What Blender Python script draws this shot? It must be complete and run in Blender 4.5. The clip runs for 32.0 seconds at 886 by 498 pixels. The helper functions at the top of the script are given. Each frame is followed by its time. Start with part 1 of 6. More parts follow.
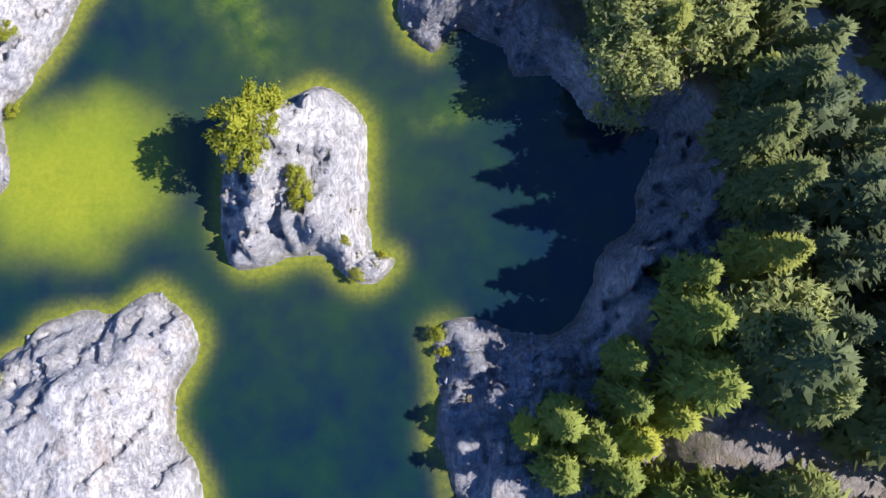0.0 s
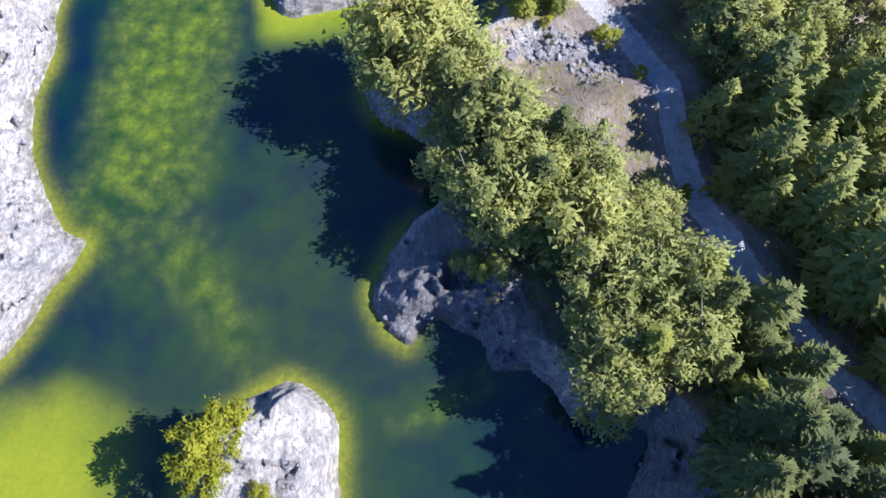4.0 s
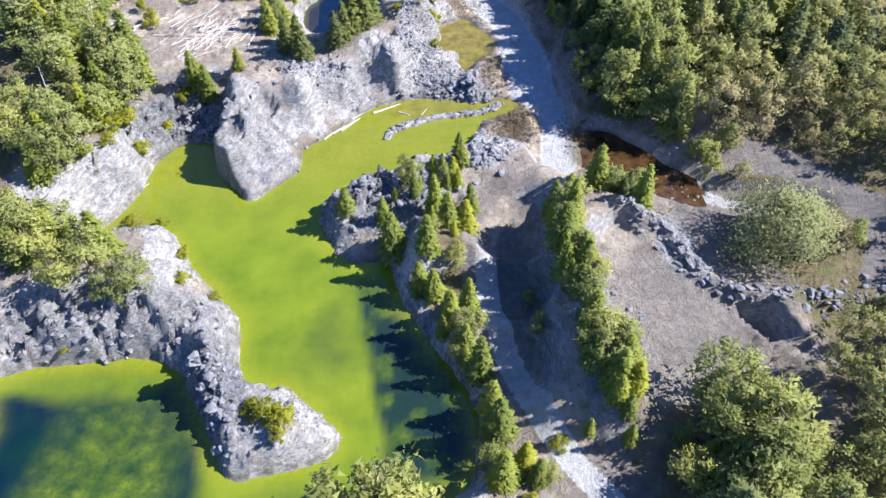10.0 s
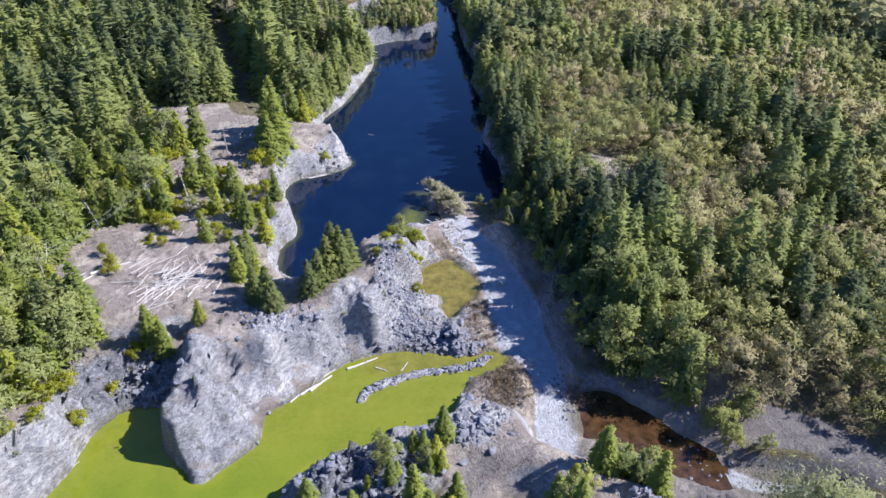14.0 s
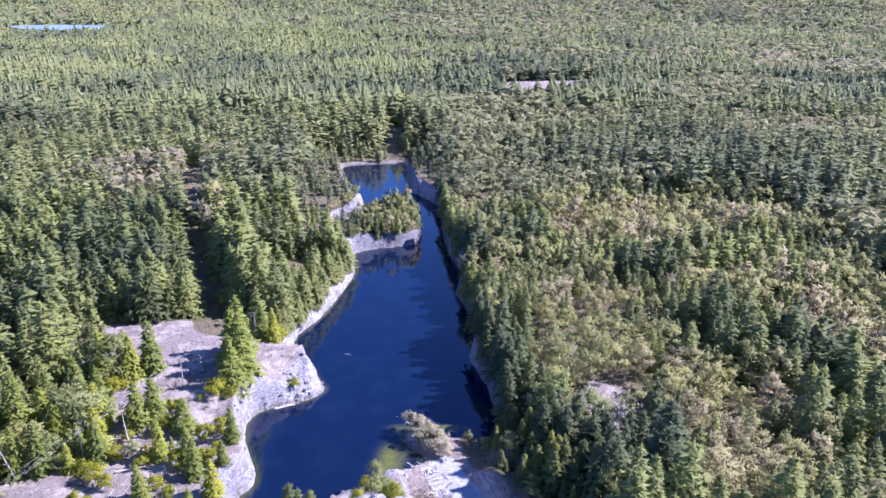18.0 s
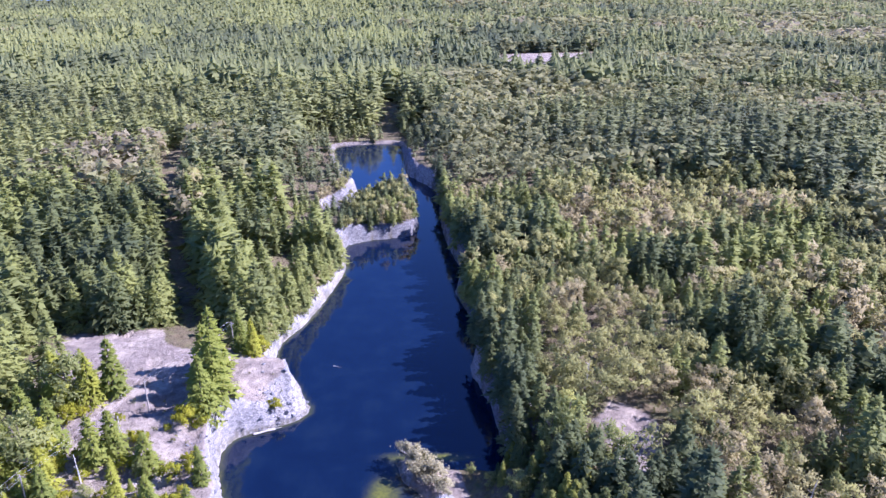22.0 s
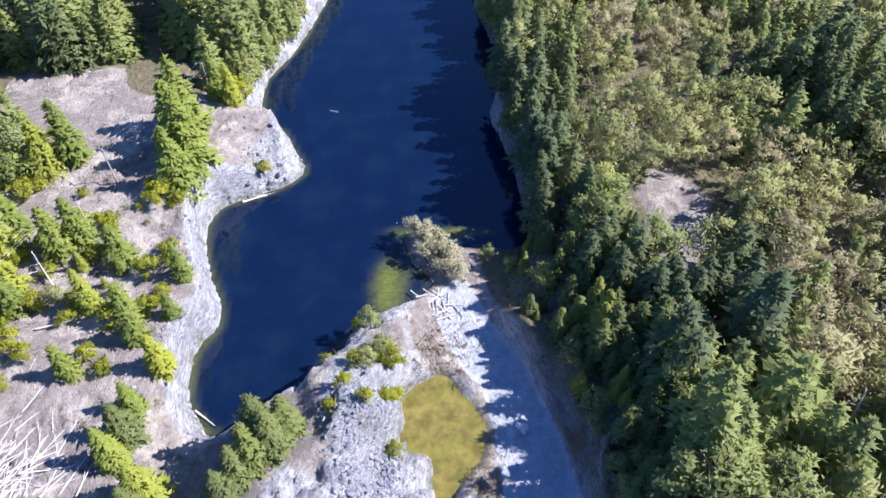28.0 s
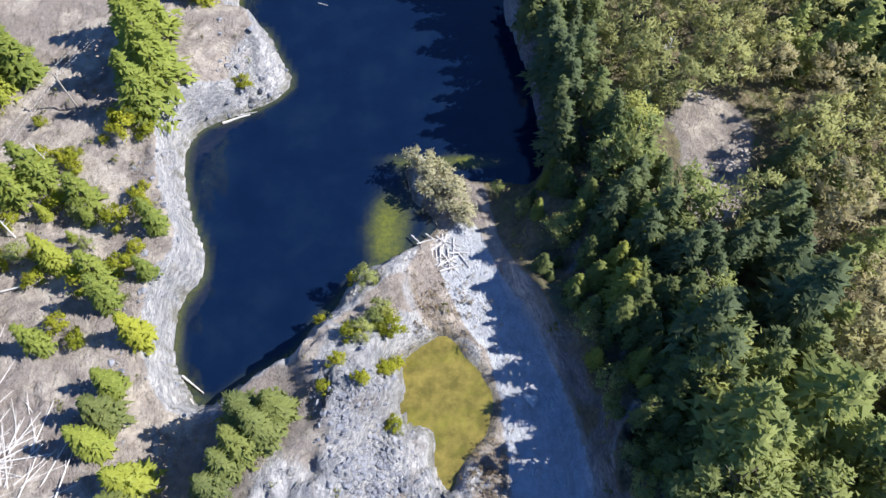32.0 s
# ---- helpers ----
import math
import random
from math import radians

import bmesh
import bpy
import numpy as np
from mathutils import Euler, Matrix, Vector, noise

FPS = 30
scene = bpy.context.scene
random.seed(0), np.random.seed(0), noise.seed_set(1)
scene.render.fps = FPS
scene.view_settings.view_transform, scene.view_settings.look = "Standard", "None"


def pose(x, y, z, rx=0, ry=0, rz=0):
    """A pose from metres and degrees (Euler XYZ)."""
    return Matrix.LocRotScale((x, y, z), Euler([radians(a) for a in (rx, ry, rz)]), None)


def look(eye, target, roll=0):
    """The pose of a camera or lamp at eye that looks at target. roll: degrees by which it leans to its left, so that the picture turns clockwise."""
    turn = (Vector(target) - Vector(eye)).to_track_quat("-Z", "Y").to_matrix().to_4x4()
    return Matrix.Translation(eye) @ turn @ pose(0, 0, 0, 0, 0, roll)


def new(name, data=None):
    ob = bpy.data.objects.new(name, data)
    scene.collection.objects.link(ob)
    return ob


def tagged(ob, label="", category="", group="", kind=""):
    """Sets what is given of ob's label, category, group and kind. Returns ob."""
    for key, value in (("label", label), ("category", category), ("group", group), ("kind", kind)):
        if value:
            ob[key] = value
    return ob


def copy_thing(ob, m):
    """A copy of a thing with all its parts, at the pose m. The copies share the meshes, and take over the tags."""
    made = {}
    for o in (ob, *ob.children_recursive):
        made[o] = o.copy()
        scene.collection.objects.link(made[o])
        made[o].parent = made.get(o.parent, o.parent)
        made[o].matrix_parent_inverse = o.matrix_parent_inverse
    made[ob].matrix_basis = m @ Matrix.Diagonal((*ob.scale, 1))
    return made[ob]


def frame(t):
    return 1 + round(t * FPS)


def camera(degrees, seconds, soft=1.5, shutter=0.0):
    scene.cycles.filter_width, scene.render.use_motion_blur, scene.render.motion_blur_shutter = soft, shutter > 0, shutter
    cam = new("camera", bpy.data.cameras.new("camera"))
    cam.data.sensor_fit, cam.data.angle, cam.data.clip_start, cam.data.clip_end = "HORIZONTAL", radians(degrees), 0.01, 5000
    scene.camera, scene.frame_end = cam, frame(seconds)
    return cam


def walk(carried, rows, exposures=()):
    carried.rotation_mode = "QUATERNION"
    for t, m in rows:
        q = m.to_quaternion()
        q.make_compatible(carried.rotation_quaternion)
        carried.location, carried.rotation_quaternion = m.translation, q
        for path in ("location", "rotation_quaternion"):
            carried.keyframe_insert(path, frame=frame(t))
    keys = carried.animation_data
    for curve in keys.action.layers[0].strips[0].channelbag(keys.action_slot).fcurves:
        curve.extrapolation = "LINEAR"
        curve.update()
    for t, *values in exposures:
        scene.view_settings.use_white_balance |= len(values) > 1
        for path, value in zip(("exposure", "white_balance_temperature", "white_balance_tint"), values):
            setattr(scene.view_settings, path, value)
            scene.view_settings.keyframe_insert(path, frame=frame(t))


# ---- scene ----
cam = camera(63.8, 32.0)
METRES, EYE, TILT, LEAN, TURN = 180.0, 102.3, 0.0, 0.0, 23.0
ROWS = [
    (0.0, 0.0, 0.0, 0.0, -24.21, -84.0, 2.71),
    (0.5, 0.0078, 0.0128, -0.0003, -24.27, -83.38, 2.67),
    (1.0, 0.0154, 0.0256, -0.0005, -24.32, -82.11, 2.59),
    (1.5, 0.0231, 0.0383, -0.0009, -24.36, -80.6, 2.53),
    (2.0, 0.0304, 0.051, -0.0014, -24.43, -79.06, 2.44),
    (2.5, 0.0381, 0.0638, -0.0018, -24.48, -77.38, 2.42),
    (3.0, 0.0453, 0.0773, -0.0021, -24.57, -75.58, 2.32),
    (3.5, 0.0528, 0.0908, -0.0023, -24.66, -73.77, 2.24),
    (5.5, 0.0797, 0.1415, -0.0037, -24.96, -66.15, 1.77),
    (6.0, 0.0864, 0.1547, -0.004, -25.06, -64.25, 1.66),
    (6.5, 0.0931, 0.1679, -0.0039, -25.15, -62.38, 1.53),
    (7.0, 0.0999, 0.1811, -0.004, -25.25, -60.5, 1.42),
    (7.5, 0.1066, 0.1944, -0.0041, -25.37, -58.62, 1.29),
    (8.0, 0.1134, 0.2077, -0.0042, -25.48, -56.76, 1.19),
    (8.5, 0.1204, 0.2211, -0.0043, -25.59, -54.92, 1.09),
    (9.0, 0.1271, 0.2348, -0.0043, -25.71, -53.08, 0.97),
    (9.5, 0.134, 0.2481, -0.0046, -25.82, -51.18, 0.86),
    (10.0, 0.1409, 0.2619, -0.0042, -25.95, -49.34, 0.76),
    (10.5, 0.1478, 0.2754, -0.0044, -26.08, -47.46, 0.7),
    (11.0, 0.1545, 0.2889, -0.0046, -26.21, -45.58, 0.61),
    (11.5, 0.161, 0.3026, -0.0048, -26.37, -43.69, 0.5),
    (12.0, 0.1683, 0.3162, -0.0055, -26.49, -41.82, 0.43),
    (12.5, 0.176, 0.33, -0.0054, -26.59, -39.98, 0.35),
    (13.0, 0.183, 0.3442, -0.0056, -26.74, -38.13, 0.24),
    (13.5, 0.1905, 0.3584, -0.0053, -26.88, -36.3, 0.17),
    (14.0, 0.1979, 0.3728, -0.0053, -27.02, -34.43, 0.09),
    (14.5, 0.2052, 0.3874, -0.005, -27.18, -32.58, 0.01),
    (16.5, 0.2364, 0.4442, -0.0031, -27.71, -25.2, -0.2),
    (17.0, 0.2438, 0.4586, -0.0029, -27.86, -23.35, -0.25),
    (17.5, 0.2512, 0.473, -0.0023, -28.01, -21.51, -0.3),
    (18.0, 0.2586, 0.4874, -0.0027, -28.16, -19.66, -0.34),
    (18.5, 0.2658, 0.5013, -0.0028, -28.22, -19.64, -0.32),
    (19.0, 0.2735, 0.5154, -0.0027, -28.26, -19.67, -0.29),
    (19.5, 0.281, 0.5296, -0.0026, -28.3, -19.7, -0.28),
    (20.0, 0.2885, 0.5439, -0.0027, -28.34, -19.72, -0.27),
    (20.5, 0.296, 0.558, -0.0018, -28.36, -19.76, -0.28),
    (21.0, 0.3035, 0.5723, -0.0017, -28.41, -19.78, -0.27),
    (21.5, 0.3113, 0.586, -0.0016, -28.43, -19.87, -0.26),
    (22.0, 0.3189, 0.5997, -0.0016, -28.35, -21.94, -0.21),
    (22.5, 0.3267, 0.6131, -0.001, -28.25, -24.17, -0.12),
    (23.0, 0.3344, 0.627, -0.0008, -28.16, -26.4, -0.06),
    (23.5, 0.342, 0.6406, -0.0008, -28.08, -28.61, -0.0),
    (24.0, 0.3501, 0.6543, -0.0008, -27.98, -30.81, 0.08),
    (24.5, 0.3575, 0.6683, -0.0005, -27.91, -33.02, 0.13),
    (25.0, 0.3653, 0.6817, -0.0006, -27.81, -35.21, 0.22),
    (25.5, 0.3731, 0.6959, -0.0002, -27.74, -37.47, 0.28),
    (27.5, 0.4039, 0.7522, 0.0018, -27.41, -46.37, 0.56),
    (28.0, 0.4121, 0.7659, 0.0021, -27.31, -48.58, 0.67),
    (28.5, 0.4199, 0.7804, 0.0026, -27.22, -50.84, 0.73),
    (29.0, 0.4279, 0.7946, 0.0029, -27.13, -53.07, 0.82),
    (29.5, 0.4358, 0.8084, 0.0031, -27.06, -55.26, 0.92),
    (30.0, 0.4437, 0.8226, 0.0034, -26.99, -57.46, 1.01),
    (30.5, 0.4523, 0.8363, 0.0035, -26.9, -59.66, 1.19),
    (31.0, 0.4601, 0.8501, 0.0036, -26.83, -61.8, 1.3),
    (31.5, 0.4682, 0.8647, 0.0039, -26.81, -62.14, 1.3),
    (32.0, 0.4762, 0.8787, 0.004, -26.79, -62.14, 1.31),
]
walk(cam, [(t, pose(0, 0, EYE, TILT, LEAN, TURN) @ pose(METRES * x, METRES * y, METRES * z, 90 + pitch, roll, yaw)) for t, x, y, z, yaw, pitch, roll in ROWS],
     exposures=[(0, 1.15, 5350, 20), (3.5, 1.2, 5250, 20), (6, 1.4, 5250, 18), (9, 1.35, 5400, 16), (12, 0.95, 5250, 16), (14, 0.85, 5150, 20), (18, 1.3, 4850, 42), (22, 1.3, 4900, 42), (24, 1.32, 4950, 37), (28, 1.25, 5050, 22), (32, 1.0, 5300, 14)])

# ---- world and sun ----
SUN_EL, SUN_AZ = 42.0, 90.0
world = bpy.data.worlds.new("sky")
scene.world = world
world.use_nodes = True
wt = world.node_tree
sky = wt.nodes.new("ShaderNodeTexSky")
sky.sky_type, sky.sun_disc = "NISHITA", False
sky.air_density, sky.dust_density, sky.ozone_density = 0.9, 0.05, 9.0
sky.sun_elevation, sky.sun_rotation = radians(SUN_EL), radians(SUN_AZ)
wt.links.new(sky.outputs["Color"], wt.nodes["Background"].inputs["Color"])
wt.nodes["Background"].inputs["Strength"].default_value = 0.08
sun = new("sun", bpy.data.lights.new("sun", "SUN"))
sun.data.energy, sun.data.angle, sun.data.color = 5.0, radians(0.5), (1.0, 0.88, 0.68)
sun.matrix_world = look((100 * math.cos(radians(SUN_EL)), 0, 100 * math.sin(radians(SUN_EL))), (0, 0, 0))


# ---- materials ----
class Mat:
    """A small builder for node materials."""

    def __init__(self, name, rough=0.8, spec=0.3):
        self.m = bpy.data.materials.new(name)
        self.m.use_nodes = True
        self.t = self.m.node_tree
        self.b = self.t.nodes["Principled BSDF"]
        self.b.inputs["Roughness"].default_value = rough
        self.b.inputs["Specular IOR Level"].default_value = spec
        self.pos = self.t.nodes.new("ShaderNodeNewGeometry")

    def put(self, socket, value):
        if hasattr(value, "is_output"):
            self.t.links.new(value, socket)
        else:
            socket.default_value = value if not isinstance(value, tuple) or len(value) == 4 or socket.type == "VECTOR" else (*value, 1)

    def noise(self, scale, detail=4, rough=0.6, where=None, stretch=None, distort=0.0):
        n = self.t.nodes.new("ShaderNodeTexNoise")
        n.inputs["Scale"].default_value, n.inputs["Detail"].default_value, n.inputs["Roughness"].default_value = scale, detail, rough
        n.inputs["Distortion"].default_value = distort
        src = where or self.pos.outputs["Position"]
        if stretch:
            mp = self.t.nodes.new("ShaderNodeMapping")
            mp.inputs["Scale"].default_value = stretch[:3]
            if len(stretch) > 3:
                mp.inputs["Rotation"].default_value = [radians(a) for a in stretch[3:]]
            self.t.links.new(src, mp.inputs["Vector"])
            src = mp.outputs["Vector"]
        self.t.links.new(src, n.inputs["Vector"])
        return n.outputs["Fac"]

    def cells(self, scale, feature="F1", stretch=None, out="Distance"):
        n = self.t.nodes.new("ShaderNodeTexVoronoi")
        n.feature = feature
        n.inputs["Scale"].default_value = scale
        src = self.pos.outputs["Position"]
        if stretch:
            mp = self.t.nodes.new("ShaderNodeMapping")
            mp.inputs["Scale"].default_value = stretch[:3]
            if len(stretch) > 3:
                mp.inputs["Rotation"].default_value = [radians(a) for a in stretch[3:]]
            self.t.links.new(src, mp.inputs["Vector"])
            src = mp.outputs["Vector"]
        self.t.links.new(src, n.inputs["Vector"])
        return n.outputs[out]

    def ramp(self, fac, lo, hi):
        n = self.t.nodes.new("ShaderNodeMapRange")
        n.inputs["From Min"].default_value, n.inputs["From Max"].default_value = lo, hi
        self.put(n.inputs["Value"], fac)
        return n.outputs["Result"]

    def math(self, op, a, b=0.0):
        n = self.t.nodes.new("ShaderNodeMath")
        n.operation = op
        self.put(n.inputs[0], a), self.put(n.inputs[1], b)
        return n.outputs[0]

    def mix(self, fac, a, b, mode="MIX"):
        n = self.t.nodes.new("ShaderNodeMix")
        n.data_type, n.blend_type = "RGBA", mode
        self.put(n.inputs[0], fac), self.put(n.inputs[6], a), self.put(n.inputs[7], b)
        return n.outputs[2]

    def attribute(self, name):
        n = self.t.nodes.new("ShaderNodeAttribute")
        n.attribute_name = name
        return n

    def split(self, colour):
        n = self.t.nodes.new("ShaderNodeSeparateColor")
        self.t.links.new(colour, n.inputs[0])
        return n.outputs

    def chance(self):
        return self.t.nodes.new("ShaderNodeObjectInfo").outputs["Random"]

    def bump(self, height, strength=0.5, distance=0.3):
        n = self.t.nodes.new("ShaderNodeBump")
        n.inputs["Strength"].default_value, n.inputs["Distance"].default_value = strength, distance
        self.t.links.new(height, n.inputs["Height"])
        self.t.links.new(n.outputs["Normal"], self.b.inputs["Normal"])

    def colour(self, value):
        self.put(self.b.inputs["Base Color"], value)
        return self.m


def ground_material():
    m = Mat("ground", 0.9, 0.2)
    r, g, b = m.split(m.attribute("cover").outputs["Color"])[:3]
    wet, shale_shade = m.attribute("wet").outputs["Fac"], m.attribute("shale_shade").outputs["Fac"]
    nz = m.t.nodes.new("ShaderNodeSeparateXYZ")
    m.t.links.new(m.pos.outputs["Normal"], nz.inputs[0])
    big, mid, fine = m.noise(0.09, 5), m.noise(0.7, 6, 0.7), m.noise(4.0, 5, 0.75)
    streak = m.noise(0.9, 6, 0.7, stretch=(1.0, 0.35, 1.6, 20, 35, 15))
    rock = m.mix(m.ramp(big, 0.35, 0.65), (0.41, 0.40, 0.39), (0.60, 0.57, 0.53))
    rock = m.mix(m.ramp(streak, 0.38, 0.62), m.mix(0.6, rock, (0.12, 0.13, 0.155)), rock)
    rock = m.mix(m.math("MULTIPLY", m.ramp(fine, 0.5, 0.75), 0.22), rock, (0.58, 0.57, 0.56))
    seam = m.noise(0.55, 7, 0.65, stretch=(1.0, 0.5, 2.2, 25, 40, 20), distort=1.2)
    crack = m.math("ABSOLUTE", m.math("SUBTRACT", seam, 0.5))
    patchy = m.ramp(m.noise(0.16, 3), 0.4, 0.6)
    rock = m.mix(m.math("MULTIPLY", m.ramp(crack, 0.022, 0.0), m.math("MULTIPLY", patchy, 0.7)), rock, (0.10, 0.105, 0.125))
    lay = (1.0, 0.55, 1.9, 22, 36, 24)
    slab = m.split(m.cells(0.85, "F1", lay, "Color"))[0]
    chip = m.split(m.cells(2.6, "F1", (1.0, 0.7, 1.5, 30, 20, 50), "Color"))[1]
    rock = m.mix(m.math("MULTIPLY", m.ramp(slab, 0.45, 0.0), 0.32), rock, (0.22, 0.22, 0.235))
    rock = m.mix(m.math("MULTIPLY", m.ramp(chip, 0.35, 0.0), 0.55), rock, (0.17, 0.17, 0.185))
    rock = m.mix(m.math("MULTIPLY", m.ramp(chip, 0.7, 1.0), 0.3), rock, (0.66, 0.64, 0.61))
    rust = m.ramp(m.noise(0.22, 4), 0.56, 0.72)
    rock = m.mix(m.math("MULTIPLY", rust, 0.45), rock, (0.33, 0.255, 0.185))
    dark = m.mix(m.ramp(streak, 0.36, 0.66), (0.075, 0.08, 0.098), (0.195, 0.20, 0.22))
    dark = m.mix(m.math("MULTIPLY", m.ramp(chip, 0.55, 1.0), 0.6), dark, (0.34, 0.34, 0.35))
    dark = m.mix(m.math("MULTIPLY", m.ramp(slab, 0.4, 0.0), 0.5), dark, (0.06, 0.065, 0.08))
    # this mask darkens slate, and paints shade on banks and flats
    rock = m.mix(m.math("MULTIPLY", shale_shade, 0.85), rock, dark)
    soil = m.mix(m.ramp(mid, 0.35, 0.65), (0.215, 0.178, 0.148), (0.31, 0.265, 0.225))
    soil = m.mix(m.math("MULTIPLY", m.ramp(fine, 0.45, 0.7), 0.5), soil, (0.35, 0.325, 0.30))
    pale = m.math("MULTIPLY", m.ramp(m.noise(0.13, 6, 0.7), 0.48, 0.58), 0.8)
    soil = m.mix(pale, soil, m.mix(m.ramp(mid, 0.35, 0.65), (0.385, 0.332, 0.265), (0.53, 0.465, 0.385)))
    soil = m.mix(m.math("MULTIPLY", m.ramp(m.noise(0.3, 5, 0.7), 0.56, 0.68), 0.55), soil, (0.13, 0.105, 0.075))
    soil = m.mix(m.math("MULTIPLY", shale_shade, 0.85), soil, m.mix(m.ramp(mid, 0.35, 0.65), (0.125, 0.118, 0.116), (0.195, 0.185, 0.18)))
    scrub = m.mix(m.ramp(mid, 0.35, 0.6), (0.105, 0.092, 0.052), (0.215, 0.175, 0.105))
    scrub = m.mix(m.ramp(m.noise(0.35, 5, 0.7), 0.5, 0.68), scrub, (0.13, 0.145, 0.05))
    grit = m.mix(m.ramp(mid, 0.3, 0.65), (0.34, 0.345, 0.36), (0.52, 0.525, 0.54))
    grit = m.mix(m.math("MULTIPLY", m.ramp(fine, 0.5, 0.7), 0.4), grit, (0.26, 0.245, 0.24))
    rough_edge = m.math("MULTIPLY", m.math("SUBTRACT", mid, 0.5), 0.9)
    steep = m.ramp(nz.outputs["Z"], 0.78, 0.62)
    c = m.mix(m.math("MULTIPLY", m.ramp(m.math("ADD", r, rough_edge), 0.4, 0.62), m.math("SUBTRACT", 1.0, steep)), rock, soil)
    c = m.mix(m.ramp(m.math("ADD", b, rough_edge), 0.4, 0.62), c, grit)
    c = m.mix(m.math("MULTIPLY", m.ramp(m.math("ADD", g, rough_edge), 0.38, 0.6), m.math("SUBTRACT", 1.0, m.math("MULTIPLY", steep, 0.7))), c, scrub)
    c = m.mix(m.math("MULTIPLY", wet, 0.75), c, m.mix(0.5, (0.10, 0.075, 0.045), (0.13, 0.13, 0.05)))
    flake = m.noise(1.5, 9, 0.72, stretch=(1.0, 0.45, 1.8, 22, 36, 24), distort=0.6)
    relief = m.math("ADD", m.math("MULTIPLY", flake, 0.6), m.math("MULTIPLY", fine, 0.20))
    relief = m.math("ADD", relief, m.math("MULTIPLY", slab, 0.30))
    relief = m.math("ADD", relief, m.math("MULTIPLY", chip, 0.16))
    m.bump(m.math("ADD", relief, m.math("MULTIPLY", m.ramp(crack, 0.0, 0.03), 0.12)), 0.85, 0.75)
    return m.colour(c)


def water_material(name, deep_a, deep_b):
    m = Mat(name, 0.05, 0.8)
    m.b.inputs["IOR"].default_value = 1.33
    alg, shal, och = m.split(m.attribute("algae").outputs["Color"])[:3]
    weed = m.attribute("weed").outputs["Fac"]
    n1, n2 = m.noise(0.12, 5, 0.6), m.noise(1.1, 5, 0.7)
    deep = m.mix(m.ramp(n1, 0.35, 0.65), deep_a, deep_b)
    lime = m.mix(m.ramp(n1, 0.3, 0.7), (0.110, 0.168, 0.006), (0.180, 0.230, 0.012))
    lime = m.mix(m.math("MULTIPLY", m.ramp(n2, 0.45, 0.7), 0.25), lime, (0.12, 0.165, 0.012))
    edge = m.mix(m.ramp(n2, 0.3, 0.7), (0.19, 0.215, 0.010), (0.265, 0.270, 0.016))
    pale = m.mix(m.ramp(n2, 0.2, 0.8), (0.27, 0.215, 0.050), (0.19, 0.150, 0.035))
    jit = m.math("MULTIPLY", m.math("SUBTRACT", n1, 0.5), 0.35)
    c = m.mix(m.ramp(m.math("ADD", alg, m.math("MULTIPLY", jit, m.math("ADD", alg, 0.15))), 0.0, 1.0), deep, lime)
    clump = m.ramp(m.cells(0.42, "SMOOTH_F1"), 0.75, 0.15)
    weedy = m.mix(clump, (0.022, 0.055, 0.010), (0.120, 0.170, 0.010))
    c = m.mix(m.math("MULTIPLY", weed, m.ramp(n2, 0.1, 0.6)), c, weedy)
    c = m.mix(m.math("MULTIPLY", shal, m.ramp(n2, -0.2, 0.6)), c, edge)
    c = m.mix(m.math("MULTIPLY", och, m.ramp(n1, 0.05, 0.45)), c, m.mix(m.ramp(m.noise(0.35, 5, 0.65), 0.38, 0.62), pale, (0.115, 0.095, 0.022)))
    m.bump(m.noise(1.6, 3, 0.5), 0.06, 0.15)
    return m.colour(c)


def leaf_material(name, dark, light, tip, per_object=True, warm=None):
    m = Mat(name, 0.7, 0.2)
    v = m.chance() if per_object else m.attribute("tone").outputs["Fac"]
    leaf = m.pos.outputs["Random Per Island"]
    c = m.mix(v, dark, light)
    if warm:
        c = m.mix(m.math("MULTIPLY", m.ramp(v, 0.72, 0.95), 0.8), c, warm)
    c = m.mix(m.math("MULTIPLY", m.ramp(leaf, 0.3, 1.0), 0.75 if per_object else 0.22), c, m.mix(0.5, c, tip))
    c = m.mix(m.math("MULTIPLY", m.ramp(leaf, 0.3, 0.0), 0.3 if per_object else 0.06), c, m.mix(0.6, c, (0.02, 0.035, 0.015)))
    m.b.inputs["Subsurface Weight"].default_value = 0.0
    out = m.colour(c)
    tr = m.t.nodes.new("ShaderNodeBsdfTranslucent")
    m.t.links.new(c, tr.inputs["Color"])
    ms = m.t.nodes.new("ShaderNodeMixShader")
    ms.inputs[0].default_value = 0.5 if per_object else 0.52
    m.t.links.new(m.b.outputs[0], ms.inputs[1])
    m.t.links.new(tr.outputs[0], ms.inputs[2])
    m.t.links.new(ms.outputs[0], m.t.nodes["Material Output"].inputs["Surface"])
    return out


def plain_material(name, a, b, scale=3.0, rough=0.85, bump=0.4):
    m = Mat(name, rough, 0.25)
    n = m.noise(scale, 5, 0.7)
    c = m.mix(m.ramp(n, 0.35, 0.65), a, b)
    c = m.mix(m.math("MULTIPLY", m.chance(), 0.5), c, m.mix(0.5, a, b))
    m.bump(n, bump, 0.1)
    return m.colour(c)


def creek_material():
    m = Mat("creek_water", 0.12, 0.5)
    n = m.noise(0.5, 5, 0.65)
    m.bump(m.noise(2.0, 3, 0.5), 0.1, 0.1)
    return m.colour(m.mix(m.ramp(n, 0.35, 0.65), (0.030, 0.016, 0.007), (0.095, 0.052, 0.022)))


